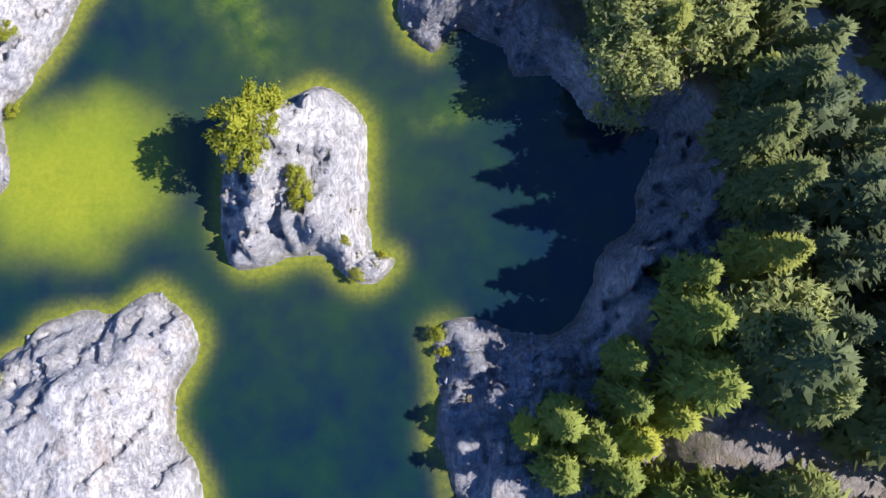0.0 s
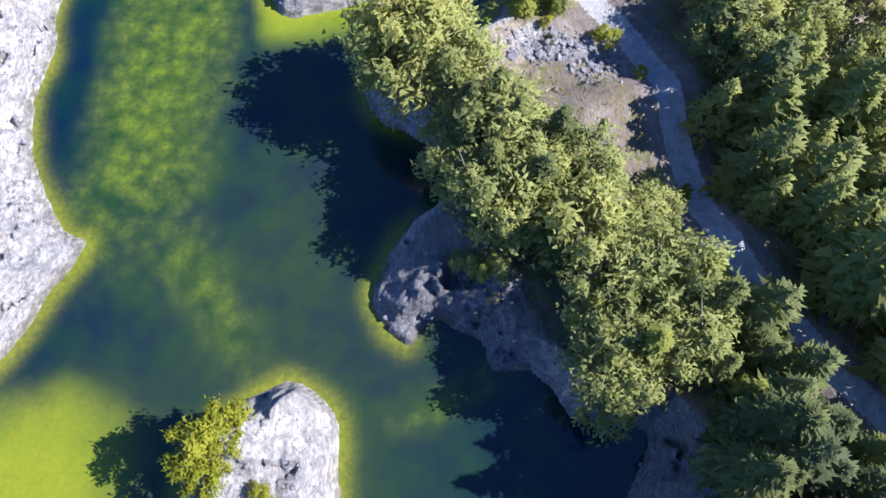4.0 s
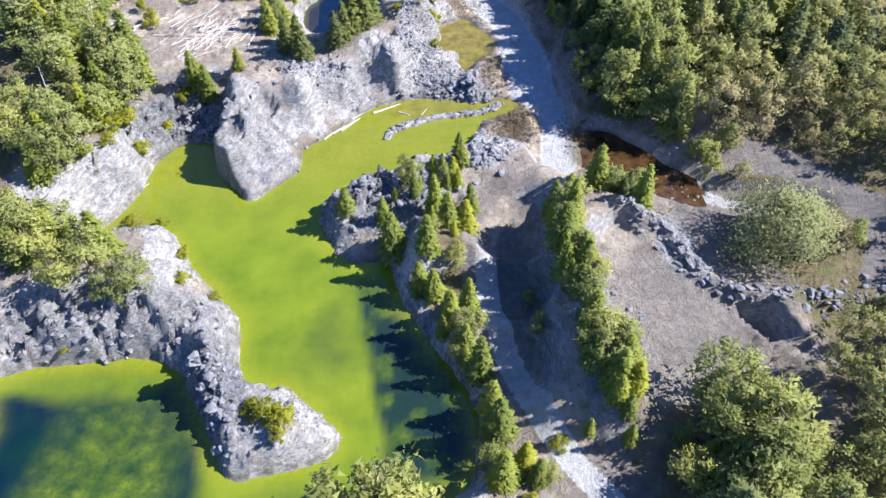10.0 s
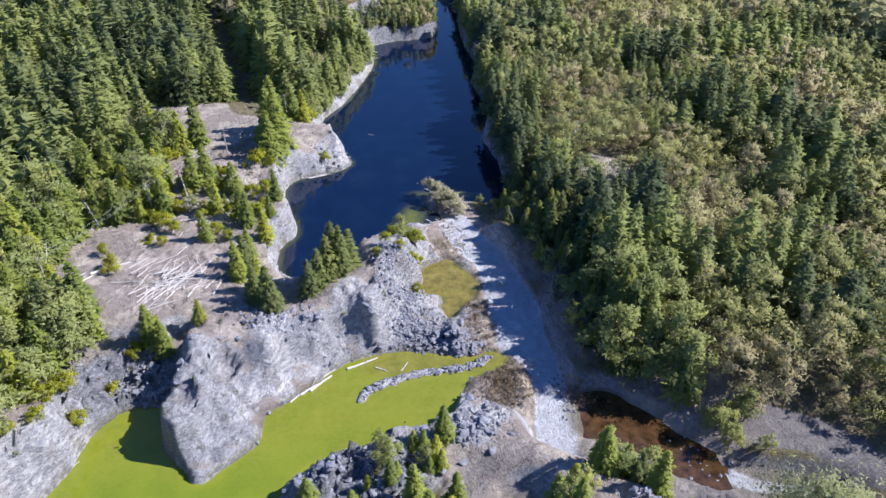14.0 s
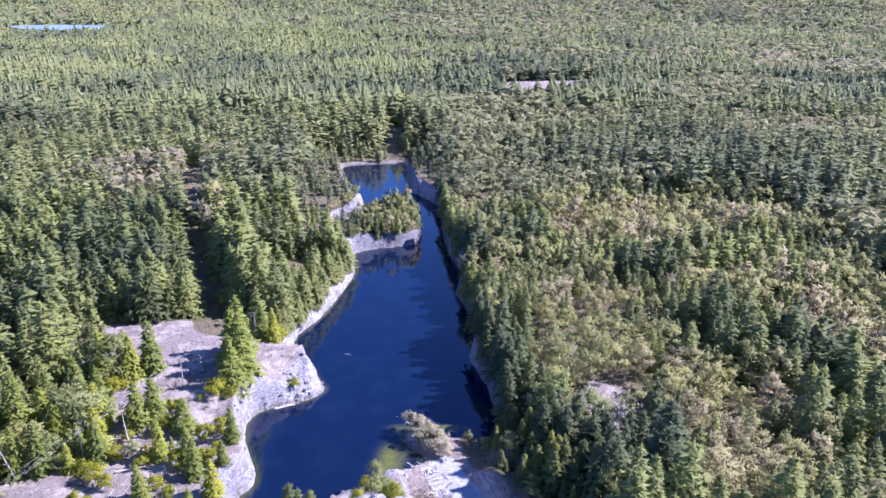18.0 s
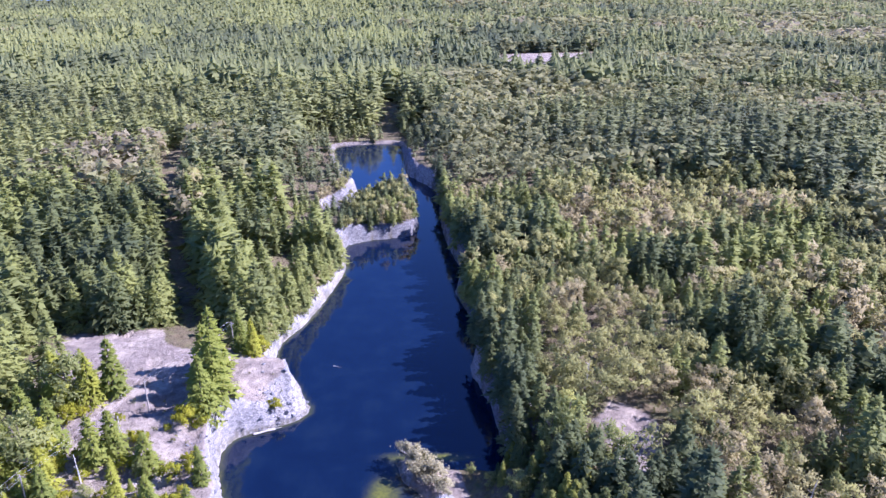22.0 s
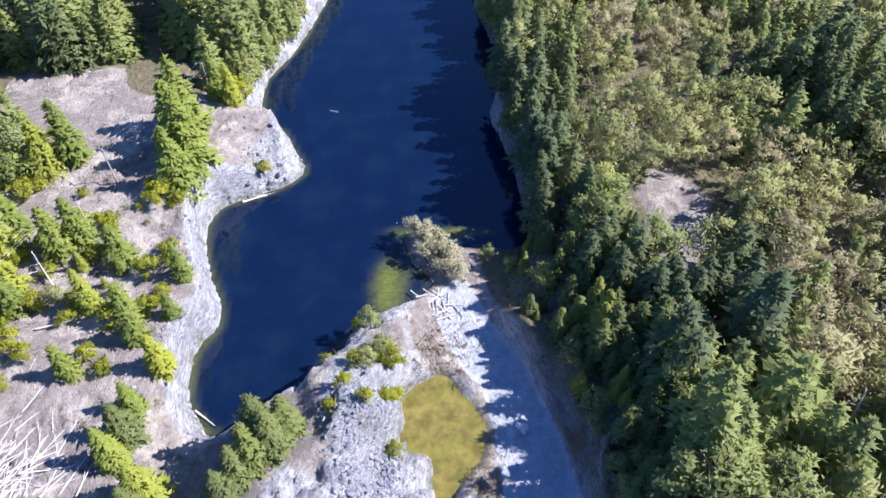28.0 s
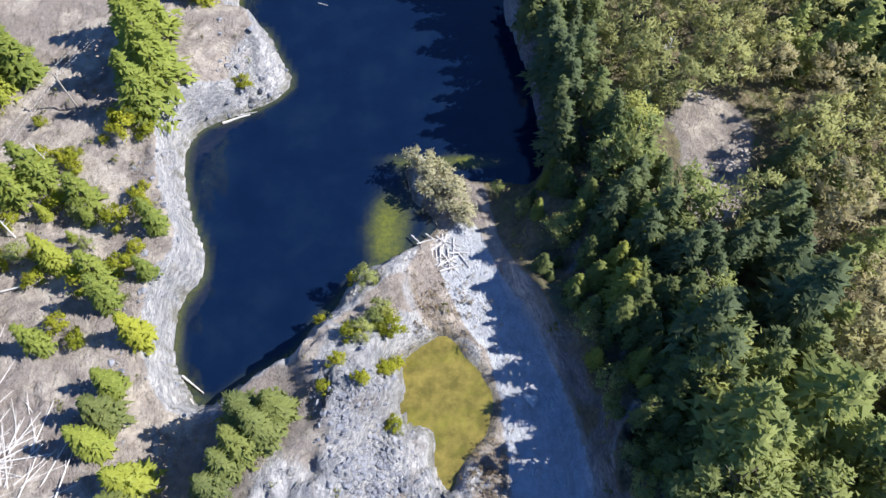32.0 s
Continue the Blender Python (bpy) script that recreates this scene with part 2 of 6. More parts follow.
CREEK_WATER = creek_material()
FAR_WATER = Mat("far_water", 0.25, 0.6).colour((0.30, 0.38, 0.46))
GROUND = ground_material()
WATER = water_material("pool_water", (0.003, 0.012, 0.030), (0.003, 0.023, 0.020))
LAKE_WATER = water_material("lake_water", (0.003, 0.008, 0.027), (0.004, 0.011, 0.034))
NEEDLES = leaf_material("fir_needles", (0.115, 0.145, 0.056), (0.265, 0.295, 0.085), (0.36, 0.38, 0.11), True, (0.38, 0.39, 0.06))
# yellow-green firs, with sunlight also put into the lighter needle colour
SUN_NEEDLES = leaf_material("sunlit_fir_needles", (0.195, 0.245, 0.055), (0.365, 0.405, 0.070), (0.48, 0.50, 0.10), True, (0.46, 0.46, 0.04))
LEAVES = leaf_material("broadleaf_leaves", (0.26, 0.30, 0.095), (0.42, 0.44, 0.145), (0.50, 0.51, 0.20), True, (0.44, 0.44, 0.11))
YELLOW = leaf_material("spring_yellow_leaves", (0.27, 0.30, 0.02), (0.42, 0.42, 0.03), (0.52, 0.49, 0.06))
BUDS = leaf_material("pale_budding_twigs", (0.42, 0.395, 0.235), (0.52, 0.49, 0.31), (0.58, 0.55, 0.38))
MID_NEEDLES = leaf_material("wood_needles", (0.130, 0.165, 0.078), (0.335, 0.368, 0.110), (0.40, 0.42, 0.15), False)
# haze put into the needle colour: paler and bluer than the nearer wood
HAZY_NEEDLES = leaf_material("hazy_far_needles", (0.150, 0.182, 0.108), (0.375, 0.400, 0.150), (0.40, 0.42, 0.18), False)
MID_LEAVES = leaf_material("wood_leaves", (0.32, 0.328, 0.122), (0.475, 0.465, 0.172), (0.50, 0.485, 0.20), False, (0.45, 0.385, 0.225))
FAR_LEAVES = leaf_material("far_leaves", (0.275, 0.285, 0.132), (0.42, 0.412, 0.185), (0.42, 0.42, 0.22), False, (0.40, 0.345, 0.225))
MID_WILLOW = leaf_material("willow_leaves", (0.35, 0.37, 0.17), (0.39, 0.41, 0.19), (0.46, 0.47, 0.24))
BRUSH = leaf_material("low_brush", (0.15, 0.17, 0.05), (0.28, 0.28, 0.09), (0.36, 0.35, 0.10), False, (0.29, 0.22, 0.14))
REEDS = leaf_material("dry_reeds", (0.26, 0.20, 0.12), (0.38, 0.31, 0.20), (0.46, 0.38, 0.25), False)
BARK = plain_material("bark", (0.13, 0.10, 0.075), (0.25, 0.22, 0.185))
STONE = plain_material("grey_stone", (0.10, 0.105, 0.125), (0.30, 0.30, 0.32), 1.3, 0.85, 0.6)
DRIFT = plain_material("bleached_wood", (0.48, 0.44, 0.40), (0.72, 0.69, 0.65), 2.0)


# ---- arithmetic of the land ----
def lattice(i, j, seed):
    n = (i * 374761393 + j * 668265263 + seed * 974711) & 0xFFFFFFFF
    n = ((n ^ (n >> 13)) * 1274126177) & 0xFFFFFFFF
    return ((n ^ (n >> 16)) & 0xFFFF) / 65535.0


def vnoise(x, y, seed=0):
    i, j = np.floor(x).astype(np.int64), np.floor(y).astype(np.int64)
    u, v = x - i, y - j
    u, v = u * u * (3 - 2 * u), v * v * (3 - 2 * v)
    a = lattice(i, j, seed) * (1 - u) + lattice(i + 1, j, seed) * u
    b = lattice(i, j + 1, seed) * (1 - u) + lattice(i + 1, j + 1, seed) * u
    return a * (1 - v) + b * v


def fbm(x, y, octaves=4, seed=0, gain=0.5):
    s, amp, tot = 0, 1.0, 0.0
    for k in range(octaves):
        s = s + amp * vnoise(x * 2**k + 17.3 * k, y * 2**k - 9.1 * k, seed + k)
        tot, amp = tot + amp, amp * gain
    return s / tot


def blocks(x, y, size, seed=0):
    """Broken rock: every cell has a height of its own."""
    u, v = x / size, y / size
    i, j = np.floor(u).astype(np.int64), np.floor(v).astype(np.int64)
    best, val = np.full(x.shape, 9.0), np.zeros(x.shape)
    for di in (-1, 0, 1):
        for dj in (-1, 0, 1):
            a, b = i + di, j + dj
            d = (u - a - lattice(a, b, seed)) ** 2 + (v - b - lattice(a, b, seed + 1)) ** 2
            nearer = d < best
            val = np.where(nearer, lattice(a, b, seed + 2), val)
            best = np.where(nearer, d, best)
    return val


def facets(x, y, size, seed=0, lean=1.0):
    """Angular rock: every cell is a tilted plane."""
    u, v = x / size, y / size
    i, j = np.floor(u).astype(np.int64), np.floor(v).astype(np.int64)
    best, val = np.full(x.shape, 9.0), np.zeros(x.shape)
    for di in (-1, 0, 1):
        for dj in (-1, 0, 1):
            a, b = i + di, j + dj
            du, dv = u - a - lattice(a, b, seed), v - b - lattice(a, b, seed + 1)
            d = du * du + dv * dv
            nearer = d < best
            val = np.where(nearer, lattice(a, b, seed + 2) - 0.5 + lean * (du * (lattice(a, b, seed + 3) - 0.5) + dv * (lattice(a, b, seed + 4) - 0.5)), val)
            best = np.where(nearer, d, best)
    return val


def smooth(pts, closed=True, n=4):
    """A soft line through the corners of an outline."""
    p = np.array(pts, float)
    out = []
    m = len(p)
    for i in range(m if closed else m - 1):
        a, b, c, d = (p[(i - 1) % m], p[i], p[(i + 1) % m], p[(i + 2) % m]) if closed else (p[max(i - 1, 0)], p[i], p[i + 1], p[min(i + 2, m - 1)])
        for k in range(n):
            t = k / n
            out.append(0.5 * (2 * b + (c - a) * t + (2 * a - 5 * b + 4 * c - d) * t * t + (3 * b - a - 3 * c + d) * t**3))
    if not closed:
        out.append(p[-1])
    return np.array(out)


def away(x, y, line, closed, reach=60.0):
    """The distance from a line; with closed, negative inside the outline."""
    d = np.full(x.shape, reach)
    lo, hi = line.min(0) - reach, line.max(0) + reach
    near = (x > lo[0]) & (x < hi[0]) & (y > lo[1]) & (y < hi[1])
    px, py = x[near], y[near]
    best, inside = np.full(px.shape, reach * reach), np.zeros(px.shape, bool)
    pts = np.vstack([line, line[:1]]) if closed else line
    for (ax, ay), (bx, by) in zip(pts[:-1], pts[1:]):
        dx, dy = bx - ax, by - ay
        t = np.clip(((px - ax) * dx + (py - ay) * dy) / (dx * dx + dy * dy + 1e-9), 0, 1)
        best = np.minimum(best, (px - ax - t * dx) ** 2 + (py - ay - t * dy) ** 2)
        if closed and ay != by:
            inside ^= ((ay > py) != (by > py)) & (px < ax + dx * (py - ay) / dy)
    best = np.sqrt(best)
    d[near] = np.where(inside, -best, best)
    return d


def step(v, lo, hi):
    u = np.clip((v - lo) / (hi - lo), 0, 1)
    return u * u * (3 - 2 * u)


# ---- the plan: shores ----
WEST_SHORE = [(-95, 21), (-80, 17), (-71, 20.8), (-69.5, 24.6), (-70.6, 28), (-71, 33.5), (-64.3, 41), (-59.6, 50), (-55.1, 58.1), (-58.4, 59.7), (-62.3, 66), (-65.5, 73), (-67, 84), (-64.9, 91.6), (-65.8, 100.5), (-64.3, 107.4), (-67.9, 115), (-61.8, 118.2), (-46, 119.5), (-37, 117)]
SPUR_SHORE = [(-34, 112.5), (-27.5, 99.6), (-23.3, 97.6), (-14.6, 98.7), (-11, 101), (-10.2, 103.6), (-12.3, 106.3), (-15.7, 109.7), (-19.2, 112.7), (-25, 113), (-27.3, 119), (-27.8, 125), (-32.2, 131.8), (-37.1, 136.9), (-41.2, 142.9), (-43.7, 147.5), (-49.4, 148.7), (-57.5, 148.7), (-53, 157), (-52, 166), (-49.8, 171), (-45, 174), (-38, 172.4), (-38, 165.5), (-33, 159.5), (-29.5, 155.8)]
NORTH_SHORE = [(-26, 158.5), (-20.8, 163.5), (-19.5, 170), (-14.5, 174.5), (-8.7, 181), (-3.5, 184), (4, 185.6), (13, 185), (20, 183.5), (24.3, 184.5), (27.3, 182), (24, 179), (18.6, 177), (16.3, 172.7), (14, 166.3), (3, 163.4), (-2, 161), (-8.8, 159), (-14.5, 154.4), (-15.4, 149.6), (-14, 143.4), (-8.4, 138), (-2, 137.5), (0.1, 129.8), (3.9, 120.7), (8, 115), (11, 107.7), (11.2, 100), (9, 94)]
EAST_SHORE = [(3, 91), (-5, 90), (-10, 86), (-12, 82), (-9.7, 76.6), (-4.4, 74), (0.9, 69.2), (0.3, 63), (-6.4, 57), (-10.1, 49), (-9.6, 45), (-5.9, 40.4), (-3.5, 43), (-0.8, 44), (4.9, 40.5), (6.8, 36.2), (12, 36), (14.8, 33.4), (16.5, 29.2), (23.6, 27.8), (27.2, 27), (25.6, 22.5), (23.7, 18.4), (22.7, 13.5), (18.5, 10.3), (16.3, 5.5), (13.3, 0), (10.9, -1.6), (4.5, -1.4), (-1.1, 0.7), (-6, -1)]
SOUTH_SHORE = [(-5.7, -8.4), (-6.3, -16), (-4, -20), (-4, -32), (-10, -45), (-35, -48), (-38, -35), (-39.4, -24), (-40.6, -19.7), (-43.2, -14.9), (-43.7, -10), (-41, -4.6), (-40.5, -0.5), (-44.8, 4.9), (-48.2, 5.4), (-53, 2.7), (-57.5, 3.1), (-63.8, 1.2), (-70, -3.2), (-95, -8)]
POOL = smooth(WEST_SHORE + SPUR_SHORE + NORTH_SHORE + EAST_SHORE + SOUTH_SHORE, n=3)
ISLAND = smooth([(-23, 35.9), (-19.6, 34.2), (-16.3, 31.1), (-15.1, 26.3), (-15.4, 20.4), (-15.8, 15.4), (-14.4, 11.2), (-11.8, 9.9), (-12.4, 7.9), (-15.7, 5.9), (-19, 7.2), (-21.4, 9.6), (-25.6, 10.3), (-28.9, 9.1), (-31.9, 8.5), (-34.8, 9.1), (-36.5, 12.2), (-37.4, 15.2), (-37, 23), (-35.2, 28), (-33, 30.5), (-29, 33.2), (-25.2, 35.2)], n=3)
LAKE_WEST = [(-22.3, 214), (-23.7, 218), (-23.8, 226), (-21, 231), (-21, 236), (-23.5, 242), (-25.5, 249), (-26, 257), (-23.3, 262), (-16, 264.5), (-8, 270), (-10.5, 277.3), (-13.4, 284.4), (-18.3, 288), (-19, 296), (-18.5, 305), (-13, 316), (-9.7, 325), (-5.5, 342), (-1.5, 359), (-3, 378), (6, 385), (24, 390), (27, 405), (27, 421), (24, 440), (15, 438), (3, 425), (-8, 410), (-11, 415), (-12, 424), (-3, 434), (0, 451), (-8, 480), (-12, 510), (-13, 540)]
LAKE_EAST = [(6, 545), (23.6, 543), (25, 510), (27, 476), (38, 448), (36.5, 404), (37.5, 368), (41.3, 345), (35.3, 337), (37.7, 318), (41, 304), (34, 288), (36.2, 273), (37, 262), (37.8, 252), (35, 246), (30, 246), (24, 247), (16, 250), (13, 249), (14, 243), (17, 238), (13, 234), (6.4, 231), (2.4, 227), (-2.2, 221.6), (-5, 217.5), (-10.2, 214.8), (-14.4, 212), (-18.1, 210)]
LAKE = smooth(LAKE_WEST + LAKE_EAST, n=3)
POND = smooth([(18.7, 218), (21.8, 213), (24, 208.7), (23, 203.7), (20, 200.7), (17, 195.5), (15, 198), (15.3, 204.3), (11.3, 206), (11, 210.5), (11.6, 214.8), (15.2, 218)], n=3)
BOOM = smooth([(-2.6, 173.2), (-0.8, 175.6), (3, 177.6), (9, 179), (15, 179.6), (20, 180.6), (23.2, 182.6)], False, 3)
TRACK = smooth([(70, 10), (54, 28), (45.7, 41.1), (39.7, 50.1), (36.4, 63), (34.3, 77.4), (30.4, 87), (23.8, 96.6), (19.8, 106), (16.6, 117), (15.3, 130), (17, 142), (24, 152), (32, 160)], False)
DELTA = smooth([(17, 232), (19.5, 222), (24.5, 212), (25.1, 197), (25.8, 186), (30, 178), (30, 168), (29, 158), (35, 155), (38, 165), (37.5, 176), (36.8, 188), (36.6, 198), (34.4, 209), (31, 221), (26.5, 230), (24, 238), (20, 238)])
CREEK = smooth([(36, 169), (43.5, 172), (50.4, 166.2), (57, 159), (66, 152), (78, 148), (78, 143), (64, 145), (56.8, 148), (48.9, 154), (44, 159), (36, 161.5)])
CLEARING = smooth([(34.6, 137), (41.5, 142), (45.2, 137), (48.7, 129.5), (56, 121.8), (58, 117), (54.9, 111), (49, 106), (42.7, 103.5), (36.5, 104), (35.6, 117), (33.8, 127)])
BERM = smooth([(41.1, 143), (46.8, 139.7), (50.6, 133.7), (52.4, 128.2), (57, 122.8), (65.7, 121), (74, 119.3), (84, 122)], False)
EAST_ROAD = smooth([(70, 158), (77, 155.5), (84, 148), (88, 140), (86, 130), (82, 122), (90, 110)], False)
LOG_YARD = smooth([(-64, 199), (-66, 210), (-53, 222), (-38, 216), (-35, 206), (-38, 198), (-44, 187), (-56, 190)])
WEST_CLEARING = smooth([(-75, 297), (-68, 301), (-50, 300), (-38, 294), (-32, 280), (-36, 272), (-52, 272), (-68, 278)])
EAST_CLEARING = smooth([(50, 244), (58, 253), (63, 258), (71, 251), (70, 243), (64, 231), (55, 230), (52, 237)])
WOOD_ROAD = smooth([(-38, 296), (-47, 323), (-58, 356), (-74, 410), (-84, 457), (-92, 500)], False)
SOUTH_CLEARING = smooth([(27, -9), (36, -11), (50, -16), (62, -20), (62, -27), (50, -26), (40, -21), (30, -16)])
RED_CLEARING = smooth([(128, 770), (212, 780), (252, 915), (134, 905)])

# benches of the quarry: x, y, reach, height
WEST_BENCHES = [(-82, 22, 16, 7), (-76, 60, 14, 8), (-82, 95, 14, 12), (-62, 129, 8, 10.5), (-47, 129, 8, 9.5), (-34, 122, 5, 6.5), (-22, 104, 5, 4.5), (-14.5, 103, 3, 3.5), (-35, 131, 4, 3.5), (-44, 138, 6, 6), (-55, 140, 6, 6.5), (-61, 151, 6, 9), (-72, 165, 12, 11), (-62, 176, 7, 6), (-50, 180, 5, 3.5), (-42, 179, 4, 4), (-40, 181, 3, 3), (-38.5, 187, 2.5, 4), (-33.5, 181, 2.6, 12), (-33, 173, 2.3, 11), (-26, 178, 3, 4.5), (-32.5, 166, 1.8, 8), (-29.5, 159.5, 1.7, 2.2), (-26.5, 164, 2.2, 2.4), (-25.5, 166, 2.4, 3), (-23, 175, 3, 3.5), (-25, 184, 6, 10), (-14, 190, 5, 9)]
RIDGE_BENCHES = [(-20, 171, 3, 2), (-14, 179, 3, 2.2), (-6, 187, 3, 2.5), (-4, 199, 5, 10), (3, 212, 4, 10), (6, 223, 4, 5), (9, 191, 4, 2.2), (10, 202, 3, 3), (-10, 207, 5, 6.5), (-20, 202, 6, 5), (-30, 196, 7, 9), (-50, 205, 12, 9.5), (-34, 230, 8, 9), (-36, 255, 9, 9.5), (-50, 282, 14, 10), (-25, 300, 7, 4.5), (-15, 268, 4, 5.5), (-40, 340, 25, 5), (-12, 350, 12, 2.4), (-18, 320, 9, 3), (12, 412, 14, 4.2), (-15, 420, 9, 5), (-12, 480, 14, 3.5), (5, 556, 22, 1.0)]
FLOOR_BENCHES = [(30, 205, 7, 0.7), (31, 185, 6, 0.7), (22, 190, 3, 1.2), (20, 226, 5, 0.8), (26, 238, 7, 0.35), (34, 165, 5, 0.8), (23, 172, 4, 1.0), (19, 160, 5, 6), (5, 155, 6, 5), (-8, 149, 5, 4.5), (-5, 143, 4, 2), (13, 149, 5, 4), (22, 141, 4.5, 1.0), (20.5, 127, 3.6, 1.2), (10, 126, 4, 2), (16, 112, 4, 2.6), (14, 100, 4, 3), (22, 92, 5, 4.2), (17, 84, 5, 5), (31, 87, 5, 4), (37, 65, 6, 4), (47, 40, 6, 5.5)]
EAST_BENCHES = [(5, 82, 6, 6), (5, 65, 8, 8), (15, 50, 9, 8), (22, 40, 7, 7), (0, 47, 5, 4.5), (-5.5, 45, 3, 3), (34, 20, 7, 11), (28, 3, 7, 9), (14, -10, 8, 4.5), (0, -12, 7, 3.5), (2, -30, 10, 4.5), (45, 0, 15, 12), (60, 40, 15, 9), (55, 75, 12, 7)]
NORTHEAST_BENCHES = [(31, 112, 2.9, 11.5), (29.5, 121, 2.9, 12), (32.5, 104, 2.6, 9.5), (28.7, 130, 2.9, 12), (30.5, 139, 2.9, 11), (36, 143, 2.6, 8), (45, 120, 7, 4.6), (36, 128, 2.5, 4.6), (50, 106, 6, 4.6), (61, 137, 9, 3.4), (76, 120, 9, 6), (47, 162, 8, 1.4), (58, 153, 7, 1.8), (70, 148, 7, 2.4), (80, 150, 8, 4), (43.5, 186, 3.6, 6), (42.5, 198, 3.4, 6.5), (41, 210, 3.4, 6.5), (38.5, 222, 3.4, 6), (36, 233, 3.4, 5), (36, 228, 2.5, 1.6), (40, 244, 4, 3.5), (54, 196, 7, 9), (50, 230, 12, 8), (70, 242, 12, 8), (46, 272, 6, 6), (49, 320, 10, 5.5), (50, 400, 15, 5.5)]
# bare rock: x, y, reach in x and y
BARE_ROCK = [(-78, 60, 20, 45), (-60, -12, 26, 18), (-50, 124, 20, 7), (-62, 150, 9, 9), (-30, 170, 8, 12), (-14, 184, 10, 6), (0, 195, 9, 7), (5, 208, 6, 12), (-46, 179, 10, 7), (12, 189, 8, 5), (30.5, 120, 3.2, 22), (20, 160, 6, 5), (-2, 152, 14, 10), (20, 87, 9, 4), (-22, 104, 12, 7), (-36, 128, 6, 10), (-12, 271, 6, 6), (8, -10, 16, 14), (25, 12, 9, 14), (0, 46, 10, 5), (50, 133, 4, 10), (45, 198, 5, 28)]
# darker slate and shale, and shade put into the ground colour: x, y, reach in x and y, share
SHALE_SHADE = [(10, 410, 24, 40, 1.0), (5, 520, 40, 50, 0.6), (40, 265, 6, 30, 1.0), (42, 330, 8, 50, 1.0), (42, 420, 8, 50, 1.0), (42, 200, 6, 26, 0.9), (-30, 110, 8, 10, 1.0), (-50, 124, 22, 6, 0.55), (-2, 151, 15, 11, 1.0), (-31, 170, 10, 14, 0.5), (-47, 178, 14, 10, 1.0), (12, 188, 8, 5, 1.0), (-8, 190, 14, 7, 0.3), (4, 205, 8, 12, 0.3), (50, 195, 12, 24, 1.0), (19, 130, 8, 26, 1.0), (46, 118, 14, 20, 0.85), (30, 80, 16, 20, 0.6), (48, 90, 16, 24, 0.9), (60, 140, 20, 16, 0.8), (10, -10, 18, 16, 0.8), (26, 15, 12, 18, 0.9), (42, 15, 16, 60, 0.9), (38, 60, 10, 30, 0.75), (3, 44, 16, 13, 1.0), (80, 142, 24, 30, 1.0)]
# breadth of the slope from the water up to the bench: x, y, reach, metres
SLOPES = [(-24, 222, 8, 1.2), (-22, 232, 8, 1.2), (-26, 252, 8, 1.3), (-21, 166, 4, 9), (-18, 173, 5, 9), (-25, 240, 12, 1.5), (-18, 300, 14, 1.4), (-6, 350, 16, 1.4), (16, 405, 28, 1.3), (-35.5, 163, 4.5, 1.0), (-37.5, 171, 4.5, 1.0), (5, 545, 26, 1.6), (-10, 480, 24, 2.0), (-17, 268, 4, 4), (38, 262, 8, 1.1), (39, 300, 10, 1.1), (42, 345, 10, 1.1), (40, 400, 16, 1.1), (-68, 60, 14, 13), (-70, 90, 14, 15), (-72, 25, 10, 12), (-55, -5, 15, 14), (-52, 122, 10, 8), (-58, 150, 6, 9), (-48, 178, 7, 12), (-24, 163, 5, 6), (-12, 180, 8, 9), (12, 190, 6, 9), (30, 200, 12, 8), (25, 240, 8, 9), (18, 15, 9, 7), (5, -8, 9, 9), (0, 130, 6, 6), (12, 104, 5, 3)]


def blend(x, y, spots, rest, weak=0.03):
    top, low = rest * weak, np.full(x.shape, weak)
    for sx, sy, r, v in spots:
        w = np.exp(-(((x - sx) ** 2 + (y - sy) ** 2) / (r * r)))
        top, low = top + w * v, low + w
    return top / low


